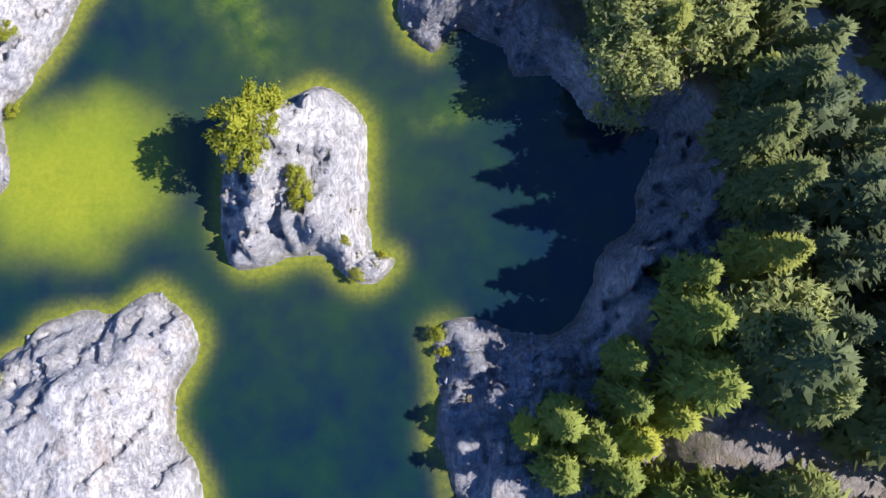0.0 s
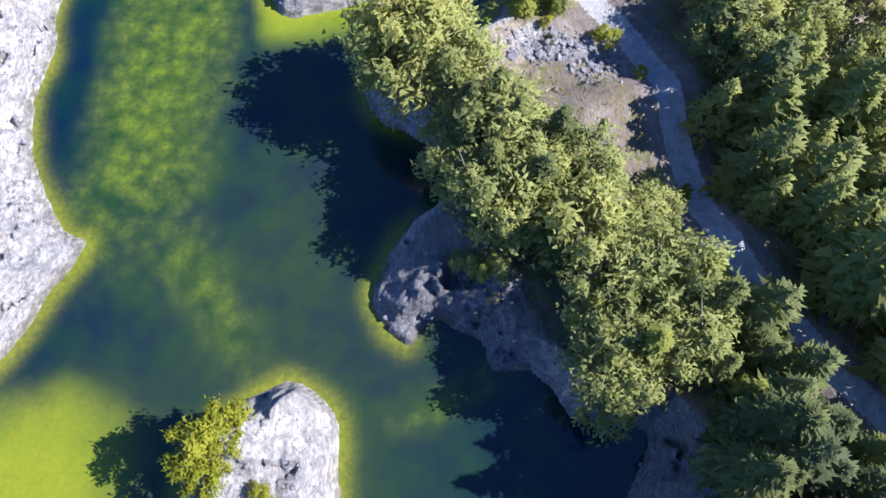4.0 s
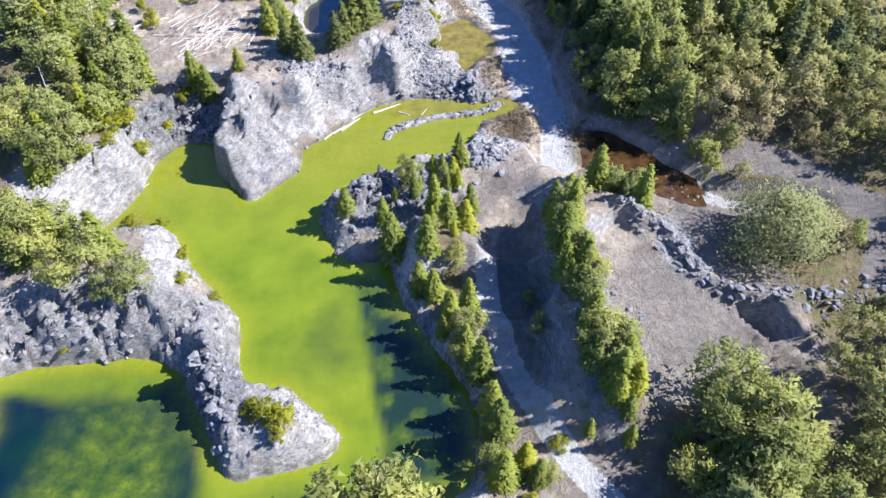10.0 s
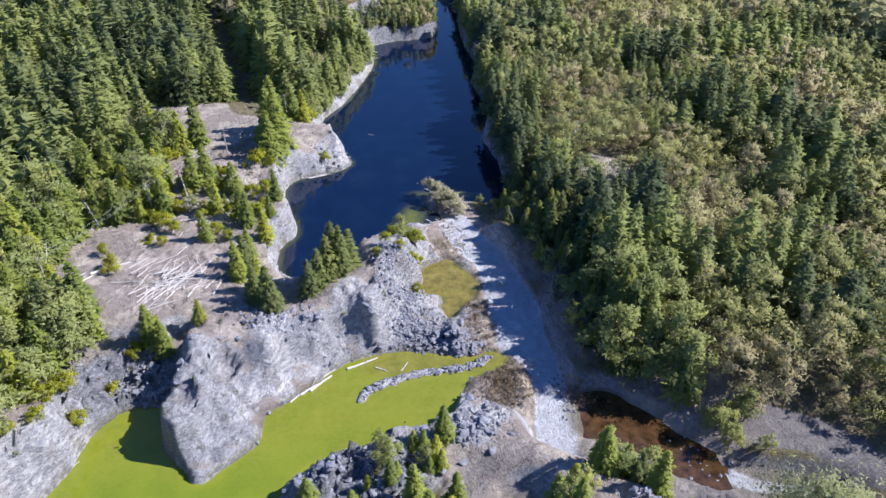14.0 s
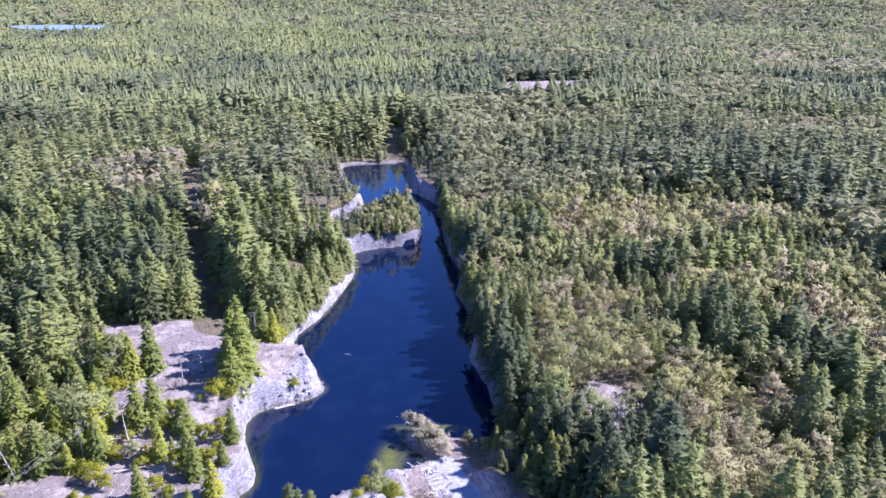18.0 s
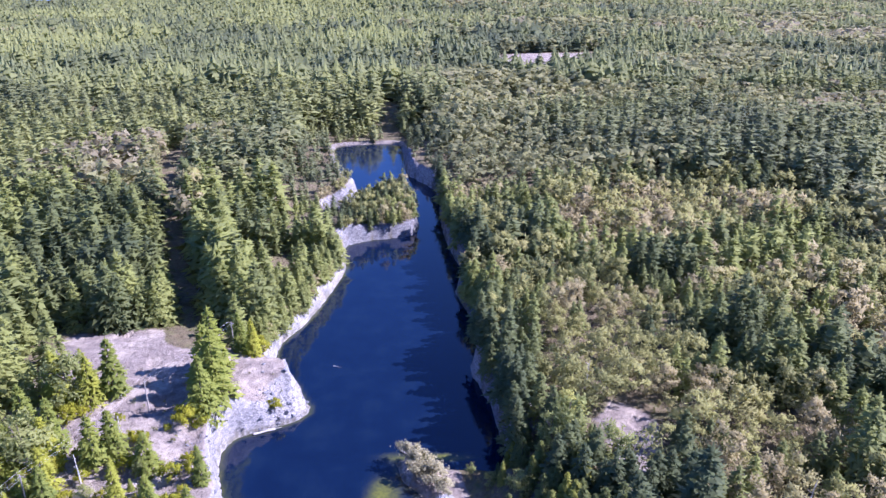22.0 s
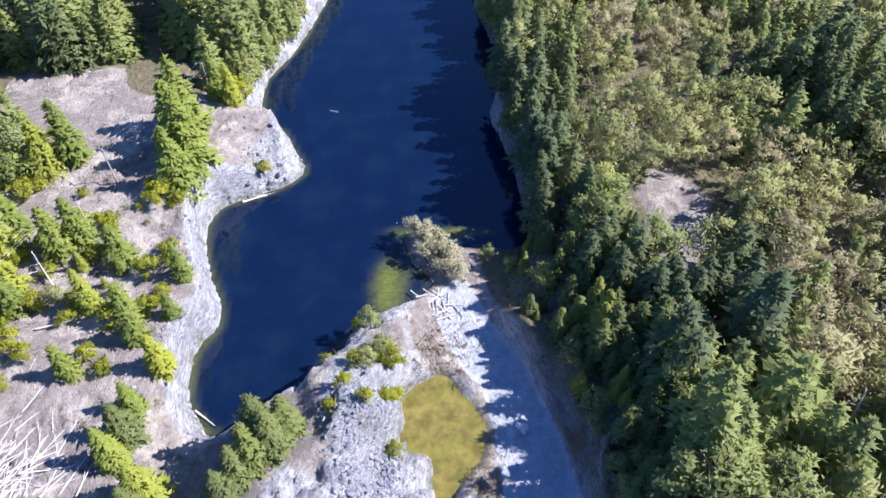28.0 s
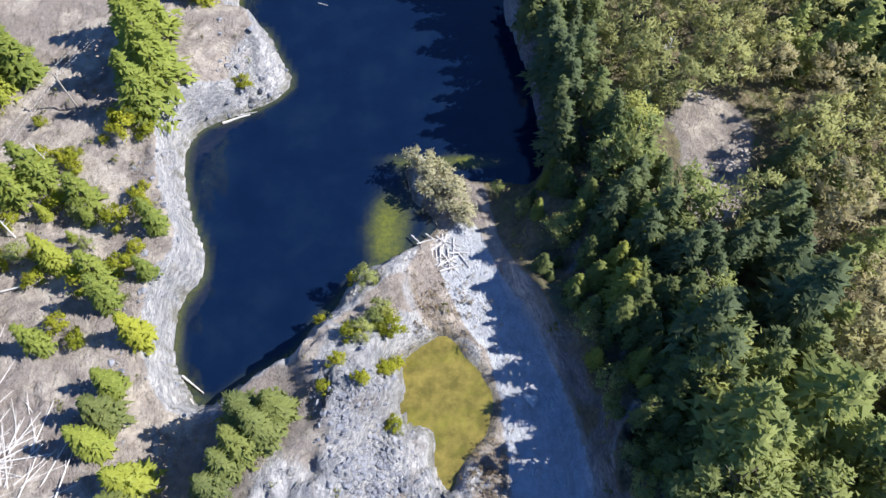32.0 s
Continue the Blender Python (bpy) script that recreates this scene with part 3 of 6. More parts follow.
def survey(x, y):
    """The height of the ground, with its covers: soil, scrub, gravel and wet mud."""
    wob = 1.6 * (fbm(x / 5, y / 5, 4, 3) - 0.5)
    wob2 = 1.6 * (fbm(x / 5, y / 5, 4, 31) - 0.5)
    wx, wy = x + wob, y + wob2
    pool, isle = away(wx, wy, POOL, True), away(wx, wy, ISLAND, True)
    lake, pond = away(wx, wy, LAKE, True), away(wx, wy, POND, True, 20.0)
    d = np.minimum(np.minimum(np.maximum(pool, -isle), lake), pond)
    far = np.hypot(x - 10, y - 150)
    rest = 8.5 + 5 * (fbm(x / 60, y / 60, 3, 5) - 0.5) * step(far, 100, 300) + 40 * (fbm(x / 700, y / 700, 3, 6) - 0.5) * step(far, 500, 1500) + 210 * step(far, 2000, 5200)
    base = blend(x, y, WEST_BENCHES + RIDGE_BENCHES + FLOOR_BENCHES + EAST_BENCHES + NORTHEAST_BENCHES, rest)
    island = isle < 0.5
    base = np.where(island, 4.4 + 0.46 * np.clip(-16 - x, -3, 14) + 2.0 * (fbm(x / 5, y / 5, 3, 8) - 0.5), base)
    width = blend(x, y, SLOPES, np.full(x.shape, 3.6), 0.15)
    width = np.where(island, np.where(x < -27, np.where(y < 24, 9.5, 2.6), 5.0), width)
    width = width * (0.65 + 0.9 * fbm(x / 7, y / 7, 3, 9))
    tx, ty = 0.86 * x + 0.5 * y + 2.0 * wob, 0.86 * y - 0.5 * x + 2.0 * wob2
    slab, chunk = blocks(tx / 1.9, ty, 3.2, 50), blocks(tx, ty / 1.4, 1.5, 60)
    u = np.clip(d / width, 0, 1)
    u = np.clip(u + step(u, 0, 0.15) * (0.30 * (slab - 0.5) + 0.14 * (chunk - 0.5)), 0, 1)
    h = base * np.minimum(1, 1.08 * u**0.85)
    track, berm = away(x, y, TRACK, False, 25.0), away(x, y, BERM, False, 12.0)
    delta, creek = away(wx, wy, DELTA, True, 25.0), away(wx, wy, CREEK, True, 25.0)
    clearing, yard = away(wx, wy, CLEARING, True, 25.0), away(wx, wy, LOG_YARD, True, 25.0)
    wclear, eclear = away(wx, wy, WEST_CLEARING, True, 30.0), away(wx, wy, EAST_CLEARING, True, 30.0)
    eroad, wroad, boom = away(x, y, EAST_ROAD, False, 20.0), away(x, y, WOOD_ROAD, False, 20.0), away(wx, wy, BOOM, False, 12.0)
    sclear = away(wx, wy, SOUTH_CLEARING, True, 25.0)
    red = away(x, y, RED_CLEARING, True, 60.0)
    h = h + (0.12 - h) * step(-creek, -2.5, 0.5) * (d > 0.3)
    h = h + (0.5 - h) * step(-delta, -2, 1) * step(d, 0, 3)
    h = h + (4.6 - h) * step(-clearing, -1, 2)
    # old pit at the edge of the clearing
    block = np.maximum(np.abs(x - 60 + 1.5 * wob + 0.25 * (y - 116)) - 2.6, np.abs(y - 117 + 1.8 * wob2) - 4.0)
    h = np.where(d > 1, h - 4.8 * step(-block, -0.3, 0.9) + 1.2 * np.exp(-(((x - 64) / 1.6) ** 2)) * step(-np.abs(y - 116), -5, -3), h)
    h = h + 1.9 * np.exp(-((berm / 1.7) ** 2)) * step(d, 1, 3)
    # rough rock where the ground is bare
    smoothness = np.maximum.reduce([step(-delta, -2, 1), step(-creek, -2, 1), step(-clearing, -1, 2), step(-yard, -1, 3), step(-wclear, -1, 3), step(-eclear, -1, 3), step(-sclear, -1, 2), step(3.5 - track, -1.5, 0.5), step(3.5 - eroad, -1.5, 0.5)])
    near = step(-far, -420, -300)
    bare = np.zeros(x.shape)
    for sx, sy, rx, ry in BARE_ROCK:
        bare = np.maximum(bare, np.exp(-((((x - sx) / rx) ** 2 + ((y - sy) / ry) ** 2) ** 2)))
    bare = np.maximum(np.maximum(bare, step(-isle, -3, 0)), 0.9 * (1 - step(d / width, 0.75, 1.35)) * step(base, 2, 4) * (1 - 0.75 * step(x, 30, 34) * step(y, 165, 180))) * (1 - smoothness)
    crag = near * step(d, 0.2, 2.0) * np.clip(base / 7, 0.1, 1) * (0.15 + 0.85 * bare) * (1 - 0.9 * smoothness)
    broken = np.zeros(x.shape)
    for sx, sy, rx, ry, v in SHALE_SHADE[2:14] + SHALE_SHADE[20:22] + SHALE_SHADE[24:25]:
        broken = np.maximum(broken, v * np.exp(-((((x - sx) / rx) ** 2 + ((y - sy) / ry) ** 2) ** 2)))
    broken = np.maximum(broken, 0.32 * step(-isle, -2, 1))
    crag = crag * (0.38 + 2.1 * broken)
    h = h + crag * (1.6 * (fbm(tx / 10, ty / 7, 3, 12) - 0.5) + 2.2 * facets(tx / 1.7, ty, 5.0, 90, 1.5) + 1.1 * facets(tx, ty / 1.5, 2.2, 100, 1.2) + 0.55 * facets(x, y, 1.1, 110, 1.0))
    h = h + near * step(d, 0.5, 2.0) * (0.5 * (fbm(x / 2.5, y / 2.5, 3, 15) - 0.5)) * (1 - 0.8 * smoothness)
    h = np.where(d > 0.6, np.maximum(h, 0.12), h)
    bed = -0.15 - np.clip(-d * 0.55, 0, 5) + 0.3 * (fbm(x / 3, y / 3, 3, 16) - 0.5)
    h = np.where(d > 0, h, bed)
    h = np.where(boom < 1.1, np.maximum(h, 0.55 * (1 - boom / 1.1) + 0.35 * (vnoise(x / 0.7, y / 0.7, 4) - 0.3)), h)
    h = h - 0.12 * (np.exp(-(((track - 0.8) / 0.35) ** 2))) * (d > 0.5)
    soil = np.maximum.reduce([0.9 * (1 - bare), step(-yard, -4, 2), step(-wclear, -6, 4), step(-eclear, -5, 3), step(-sclear, -3, 2), step(-red, -30, 5), 0.75 * step(6 - track, -4, 2), 0.8 * np.exp(-(((x + 27) / 6) ** 2 + ((y - 187) / 5) ** 2)), 0.85 * np.exp(-(((x + 2) / 5) ** 2 + ((y - 203) / 6) ** 2)), 0.7 * np.exp(-(((x + 36) / 5) ** 2 + ((y - 134) / 8) ** 2)), 0.75 * np.exp(-(((x - 22) / 7) ** 2 + ((y - 88) / 6) ** 2)), 0.6 * step(-x, 26, 40) * step(y, 205, 225) * step(-y, -330, -290), 0.5 * np.exp(-(((x + 15) / 6) ** 2 + ((y - 181) / 5) ** 2)), 0.6 * np.exp(-(((x - 24) / 4) ** 2 + ((y - 192) / 8) ** 2))])
    gravel = np.maximum.reduce([step(-delta, -1, 1.5), 0.85 * step(2.0 - track, -0.4, 0.3) * step(-y, -142, -128), 0.2 * step(2.6 - eroad, -1.5, 0.5), 0.75 * step(-creek, 0, 2.5) * step(x, 44, 50) * step(-creek, 1, 3)])
    wild = np.maximum.reduce([step(-x, 1, 7) * step(y, 296, 306), 0.55 * step(x, 5, 12) * step(-y, -160, -90), step(x, 40, 52) * step(y, 160, 185), step(x, 55, 75), step(far, 250, 330), step(-x, 60, 82) * step(y, 120, 150), 0.45 * step(x, 3, 10) * step(-y, -85, -70) * step(y, 38, 50), step(x, 30, 38) * step(-y, -100, -60), 0.8 * step(x, 4, 9) * step(y, 94, 100) * step(-y, -158, -150) * step(-x, -16, -10)])
    scrub = wild * (0.6 + 0.7 * fbm(x / 8, y / 8, 3, 18)) * (1 - np.maximum.reduce([smoothness, gravel, 0.6 * bare])) * step(d, 1.5, 5)
    mud = np.maximum.reduce([step(creek * -1, -1, 1.5) * step(-x, -62, -46), 0.9 * np.exp(-((d / 1.1) ** 2)) * (d > 0) * step(-h, -1.3, -0.4), 0.6 * step(-creek, -1, 1) * step(x, 58, 70)])
    shale_shade = np.zeros(x.shape)
    for sx, sy, rx, ry, v in SHALE_SHADE:
        shale_shade = np.maximum(shale_shade, v * np.exp(-((((x - sx) / rx) ** 2 + ((y - sy) / ry) ** 2) ** 2)))
    shale_shade = shale_shade * (1 - 0.8 * step(1.7 - track, -0.4, 0.3))
    shale_shade = shale_shade * (1 - 0.9 * np.exp(-(((x + 28) / 6) ** 2 + ((y - 186) / 6) ** 2)))
    # shade of the east bank put into its cover as dark shale and scrub
    bank = step(x - np.interp(y, [175, 200, 212, 223, 235, 248], [39.0, 36.9, 34.6, 31.3, 27.5, 26]), -1.0, 0.8) * step(y, 170, 178) * step(-y, -256, -246) * step(-x, -60, -56)
    gravel, soil, shale_shade = gravel * (1 - bank), np.maximum(soil, 0.8 * bank), np.maximum(shale_shade, bank)
    scrub = np.maximum(scrub, bank * (0.45 + 0.7 * fbm(x / 4, y / 4, 3, 19)))
    scrub = scrub * step(track, 1.6, 2.8) * (1 - 0.65 * step(-red, -12, 3))
    # tree shade on the wood road, painted with the dark scrub colour
    scrub = np.maximum(scrub, step(9 - wroad, -2, 2))
    soil = np.maximum(soil, step(1.9 - track, -0.4, 0.3))
    return h, soil, scrub, gravel, mud, d, track, smoothness, shale_shade


def axis(lo, hi, fine, far_lo, far_hi, growth=1.055):
    mid = np.arange(lo, hi + fine / 2, fine)
    left, right, s = [lo], [hi], fine
    while left[-1] > far_lo or right[-1] < far_hi:
        s *= growth
        if left[-1] > far_lo:
            left.append(left[-1] - s)
        if right[-1] < far_hi:
            right.append(right[-1] + s)
    return np.concatenate([np.array(left[:0:-1]), mid, np.array(right[1:])])


def sheet(name, gx, gy, z, material, keep=None):
    """A sheet of ground or water over the lines gx and gy."""
    nx, ny = len(gx), len(gy)
    X, Y = np.meshgrid(gx, gy)
    co = np.stack([X.ravel(), Y.ravel(), z.ravel()], 1)
    idx = np.arange(nx * ny).reshape(ny, nx)
    quads = np.stack([idx[:-1, :-1].ravel(), idx[:-1, 1:].ravel(), idx[1:, 1:].ravel(), idx[1:, :-1].ravel()], 1)
    if keep is not None:
        k = keep.ravel()
        quads = quads[k[quads].any(1)]
        used = np.zeros(len(co), bool)
        used[quads.ravel()] = True
        turn = np.cumsum(used) - 1
        co, quads = co[used], turn[quads]
    else:
        used = np.ones(len(co), bool)
    me = mesh_of(name, co, quads)
    me.materials.append(material)
    ob = new(name, me)
    return ob, used


def mesh_of(name, co, faces, smooth_shade=False):
    """A mesh from arrays of corners and of faces with one number of sides."""
    me = bpy.data.meshes.new(name)
    n, k = faces.shape
    me.vertices.add(len(co))
    me.vertices.foreach_set("co", np.ascontiguousarray(co, np.float32).ravel())
    me.loops.add(n * k)
    me.loops.foreach_set("vertex_index", np.ascontiguousarray(faces, np.int32).ravel())
    me.polygons.add(n)
    me.polygons.foreach_set("loop_start", np.arange(0, n * k, k, dtype=np.int32))
    me.polygons.foreach_set("loop_total", np.full(n, k, np.int32))
    me.update(calc_edges=True)
    return me


def paint(me, name, values, kind="FLOAT_COLOR"):
    a = me.attributes.new(name, kind, "POINT")
    if kind == "FLOAT_COLOR":
        a.data.foreach_set("color", np.ascontiguousarray(values, np.float32).ravel())
    else:
        a.data.foreach_set("value", np.ascontiguousarray(values, np.float32).ravel())


# ---- ground ----
GX = axis(-74, 62, 0.58, -4600, 4600, 1.11)
GY = axis(-26, 280, 0.58, -900, 281, 1.085)
GY = np.concatenate([GY[GY < 280], np.arange(280, 460, 1.6), axis(460, 560, 2.2, 460, 4900, 1.085)])
XX, YY = np.meshgrid(GX, GY)
h, soil, scrub, gravel, mud, dist, _, _, shale_shade = survey(XX.ravel(), YY.ravel())
ground, _ = sheet("ground", GX, GY, h, GROUND)
paint(ground.data, "cover", np.stack([soil, scrub, gravel, np.ones_like(soil)], 1))
paint(ground.data, "wet", mud, "FLOAT")
paint(ground.data, "shale_shade", shale_shade, "FLOAT")
tagged(ground, "grey quarry rock with tan soil, gravel and wooded benches", "ground", kind="structure")


# ---- water ----
def weedy(x, y):
    """Where algae, shallows and weeds colour the water."""
    wob = 5 * (fbm(x / 9, y / 9, 4, 41) - 0.5)
    wx, wy = x + wob, y + 5 * (fbm(x / 9, y / 9, 4, 42) - 0.5)
    pool, isle = away(wx * 0.35 + x * 0.65, wy * 0.35 + y * 0.65, POOL, True), away(x + 0.3 * wob, y, ISLAND, True)
    shore = np.minimum(-pool, isle)
    green = step(wy, 88, 96) * step(wx, -32, -27) + step(wy, 122, 127)
    green = np.clip(green, 0, 1) * (1 - 0.35 * np.exp(-(((wx + 12) / 5) ** 2 + ((wy - 121) / 8) ** 2)))
    bay = np.exp(-(((wx + 60) / 16) ** 2 + ((wy - 23 - 0.12 * (wx + 60)) / 12) ** 2) ** 2)
    cove = 0.8 * step(wy, 111, 114.5) * step(-wx, 34, 38)
    murk = 0.02 + 0.075 * np.exp(-(((wx + 26) / 30) ** 2 + ((wy - 30) / 34) ** 2) ** 2) + 0.06 * np.exp(-(((wx + 22) / 14) ** 2 + ((wy - 75) / 25) ** 2))
    brink = step(0.5 * (x + wx) - np.interp(y, [90, 96, 111, 124, 134], [1, -1, -4.5, -6, -8]), -1.6, 1.2) * step(y, 93, 98) * step(-y, -136, -130)
    algae = np.maximum.reduce([green, bay, cove, murk])
    blue = np.exp(-(((wx + 60 - 0.12 * (wy - 90)) / 3.0) ** 2)) * step(wy, 58, 66) * step(-wy, -113, -106)
    algae = algae * (1 - 0.9 * blue * (1 - green)) * (1 - 0.93 * brink)
    shallow = np.maximum(0.75 * np.exp(-((np.clip(shore, 0, 99) / 1.9) ** 2)) * (1 - step(x, -8, 0) * step(-y, -92, -80)), 0)
    shallow = np.maximum(shallow, 0.6 * step(wy, 138, 170) * (y < 192))
    shallow = np.maximum(shallow, 0.62 * bay * (0.5 + fbm(x / 6, y / 6, 3, 44)))
    weed = np.exp(-(((wx + 46 - 0.1 * (wy - 90)) / 11) ** 4 + ((wy - 86) / 28) ** 4)) * (1 - blue)
    weed = np.maximum(weed, 0.75 * brink * step(vnoise(x / 2.6, y / 2.6, 5), 0.5, 0.7))
    weed = np.maximum(weed, 0.8 * np.exp(-(((wx + 37 + 0.42 * (wy - 52)) / 4.5) ** 2 + ((wy - 50) / 13) ** 2)))
    weed = np.maximum(weed, 0.75 * np.exp(-(((wx - 0.5) / 8) ** 2 + ((wy - 33 - 0.35 * (wx - 0.5)) / 2.6) ** 2)))
    ochre = np.maximum(0.6 * step(wy, 176.8, 180.5) * step(wx, -8, 2), 0.22 * step(wy, 146, 174)) * (x < 40)
    brown = 0.7 * np.exp(-(((x + 52) / 5) ** 2 + ((y - 150) / 4) ** 2))
    ochre = np.maximum(ochre, brown)
    lake = step(y, 192, 193) * ((x < 8) | (y > 222))
    patch = np.exp(-(((wx - 9.5) / 3.4) ** 2 + ((wy - 238) / 7) ** 2) ** 2) + np.exp(-(((wx - 20) / 9) ** 2 + ((wy - 251.5) / 1.6) ** 2) ** 2)
    rim = np.exp(-((away(x, y, LAKE, True, 8.0) / 0.9) ** 2)) * step(-x, -25, -5) * 0.28
    algae = algae * (1 - lake)
    shallow = shallow * (1 - lake) + lake * np.maximum(0.58 * patch * (0.3 + fbm(x / 3, y / 3, 3, 45)), rim)
    weed = weed * (1 - lake)
    ochre = ochre * (1 - lake)
    pond = (y > 192.5) & (x > 8) & (y < 221.5) & (x > 0.55 * (y - 200))
    ochre = np.where(pond, 0.95, ochre)
    return algae, shallow, ochre, weed


def water(name, outline, x0, x1, y0, y1, s, label, material=WATER):
    gx, gy = np.arange(x0, x1 + s, s), np.arange(y0, y1 + s, s)
    X, Y = np.meshgrid(gx, gy)
    hh = survey(X.ravel(), Y.ravel())[0]
    ob, used = sheet(name, gx, gy, np.zeros(X.size), material, (hh < 0.15) & (away(X.ravel(), Y.ravel(), outline, True) < 2.5))
    a, sh, o, w = weedy(X.ravel()[used], Y.ravel()[used])
    paint(ob.data, "algae", np.stack([a, sh, o, np.ones_like(a)], 1))
    paint(ob.data, "weed", w, "FLOAT")
    tagged(ob, label, "water", kind="structure")
    return ob


water("water_pool", POOL, -96, 30, -50, 192, 1.0, "still green quarry pool with algae and shallow yellow edges")
water("water_pond", POND, 9, 27, 193, 221, 0.75, "shallow ochre pond beside the gravel bar")
def creek_water():
    gx, gy = np.arange(34, 62, 0.8), np.arange(148, 175, 0.8)
    X, Y = np.meshgrid(gx, gy)
    hh = survey(X.ravel(), Y.ravel())[0]
    inside = away(X.ravel(), Y.ravel(), CREEK, True, 25.0)
    ob, used = sheet("water_creek", gx, gy, np.full(X.size, 0.3), CREEK_WATER, (hh < 0.45) & (inside < 1.2) & (X.ravel() < 60 + 2.0 * (vnoise(X.ravel(), Y.ravel(), 6) - 0.5)))
    tagged(ob, "shallow rust-brown creek beside the gravel bar", "water", kind="structure")


creek_water()
water("water_lake", LAKE, -30, 44, 208.6, 550, 1.25, "deep blue flooded quarry lake", LAKE_WATER)


# ---- trees ----
def faces_mesh(name, tris, material):
    co = np.array(tris, float).reshape(-1, 3)
    me = mesh_of(name, co, np.arange(len(co)).reshape(-1, 3))
    me.materials.append(material)
    return me


def foliage(pairs, soft=0.6):
    """Corners and soft outward normals of leaf triangles, each given with the heart of its clump."""
    co = np.array([p[:3] for p in pairs], float)
    heart = np.array([p[3] for p in pairs], float)
    g = np.cross(co[:, 1] - co[:, 0], co[:, 2] - co[:, 0])
    g /= np.linalg.norm(g, axis=1)[:, None] + 1e-9
    out = co.mean(1) - heart
    out /= np.linalg.norm(out, axis=1)[:, None] + 1e-9
    turn = (g * out).sum(1) < 0
    co[turn] = co[turn][:, [0, 2, 1]]
    g[turn] *= -1
    n = soft * out + (1.05 - soft) * g
    n /= np.linalg.norm(n, axis=1)[:, None] + 1e-9
    return co.reshape(-1, 3), np.repeat(n, 3, 0)


def foliage_mesh(name, fol, material):
    co, n = fol
    me = mesh_of(name, co, np.arange(len(co)).reshape(-1, 3))
    me.polygons.foreach_set("use_smooth", np.ones(len(me.polygons), bool))
    me.normals_split_custom_set_from_vertices(n.astype(np.float32))
    me.materials.append(material)
    return me


def stick(a, b, ra, rb, sides=5):
    """A tapered stick as triangles."""
    a, b = np.array(a, float), np.array(b, float)
    ax = (b - a) / (np.linalg.norm(b - a) + 1e-9)
    u = np.cross(ax, [0.3, 0.9, 0.1])
    u /= np.linalg.norm(u)
    v = np.cross(ax, u)
    out = []
    ring = [(math.cos(2 * math.pi * k / sides), math.sin(2 * math.pi * k / sides)) for k in range(sides)]
    for k in range(sides):
        (c0, s0), (c1, s1) = ring[k], ring[(k + 1) % sides]
        p0, p1 = a + ra * (c0 * u + s0 * v), a + ra * (c1 * u + s1 * v)
        q0, q1 = b + rb * (c0 * u + s0 * v), b + rb * (c1 * u + s1 * v)
        out += [(p0, p1, q1), (p0, q1, q0)]
    return out


def fir_tris(rng, radius=0.18, whorls=22, arms=10, needles=6, size=0.042):
    """Drooping boughs in whorls, each feathered with small needle sprays."""
    out = []
    for k in range(whorls):
        u = (k + 0.4) / whorls
        z = 0.06 + 0.91 * u
        reach = radius * ((1 - u) ** 0.78 + 0.05) * (0.8 + 0.4 * rng.random())
        n = max(3, int(round(arms * (1 - 0.62 * u))))
        a0 = rng.random() * 6.28
        heart = (0, 0, z - 0.5 * reach - 0.02)
        for i in range(n):
            a = a0 + 6.283 * (i + 0.8 * (rng.random() - 0.5)) / n
            L = reach * (0.62 + 0.58 * rng.random())
            dx, dy = math.cos(a), math.sin(a)
            zz = z + 0.09 * (rng.random() - 0.5) * (1 - 0.6 * u)
            drop = 0.42 - 0.5 * u + 0.2 * rng.random()
            for _ in range(needles):
                q = 0.28 + 0.76 * math.sqrt(rng.random())
                side = rng.gauss(0, 0.15) * L * (1.25 - 0.8 * q) * 1.6
                p = np.array([dx * L * q - dy * side, dy * L * q + dx * side, zz + 0.08 * L - drop * L * q * q - 0.25 * abs(side) + rng.gauss(0, 0.008)])
                e1 = np.array([dx + rng.gauss(0, 0.6), dy + rng.gauss(0, 0.6), -0.45 + 0.5 * u + rng.gauss(0, 0.35)])
                e1 *= size * (0.6 + 0.8 * rng.random()) * (1.1 - 0.45 * u) / (np.linalg.norm(e1) + 1e-9)
                e2 = np.cross(e1, [rng.gauss(0, 0.5), rng.gauss(0, 0.5), 1.0])
                e2 *= 0.40 * np.linalg.norm(e1) / (np.linalg.norm(e2) + 1e-9)
                out.append((tuple(p - e2 - e1 * 0.5), tuple(p + e2 - e1 * 0.4), tuple(p + e1), heart))
    for i in range(4):
        a, w = 1.57 * i + rng.random(), 0.10 * radius
        out.append(((0, 0, 1.03), (w * math.cos(a), w * math.sin(a), 0.90), (w * math.cos(a + 1.3), w * math.sin(a + 1.3), 0.90), (0, 0, 0.86)))
    return out


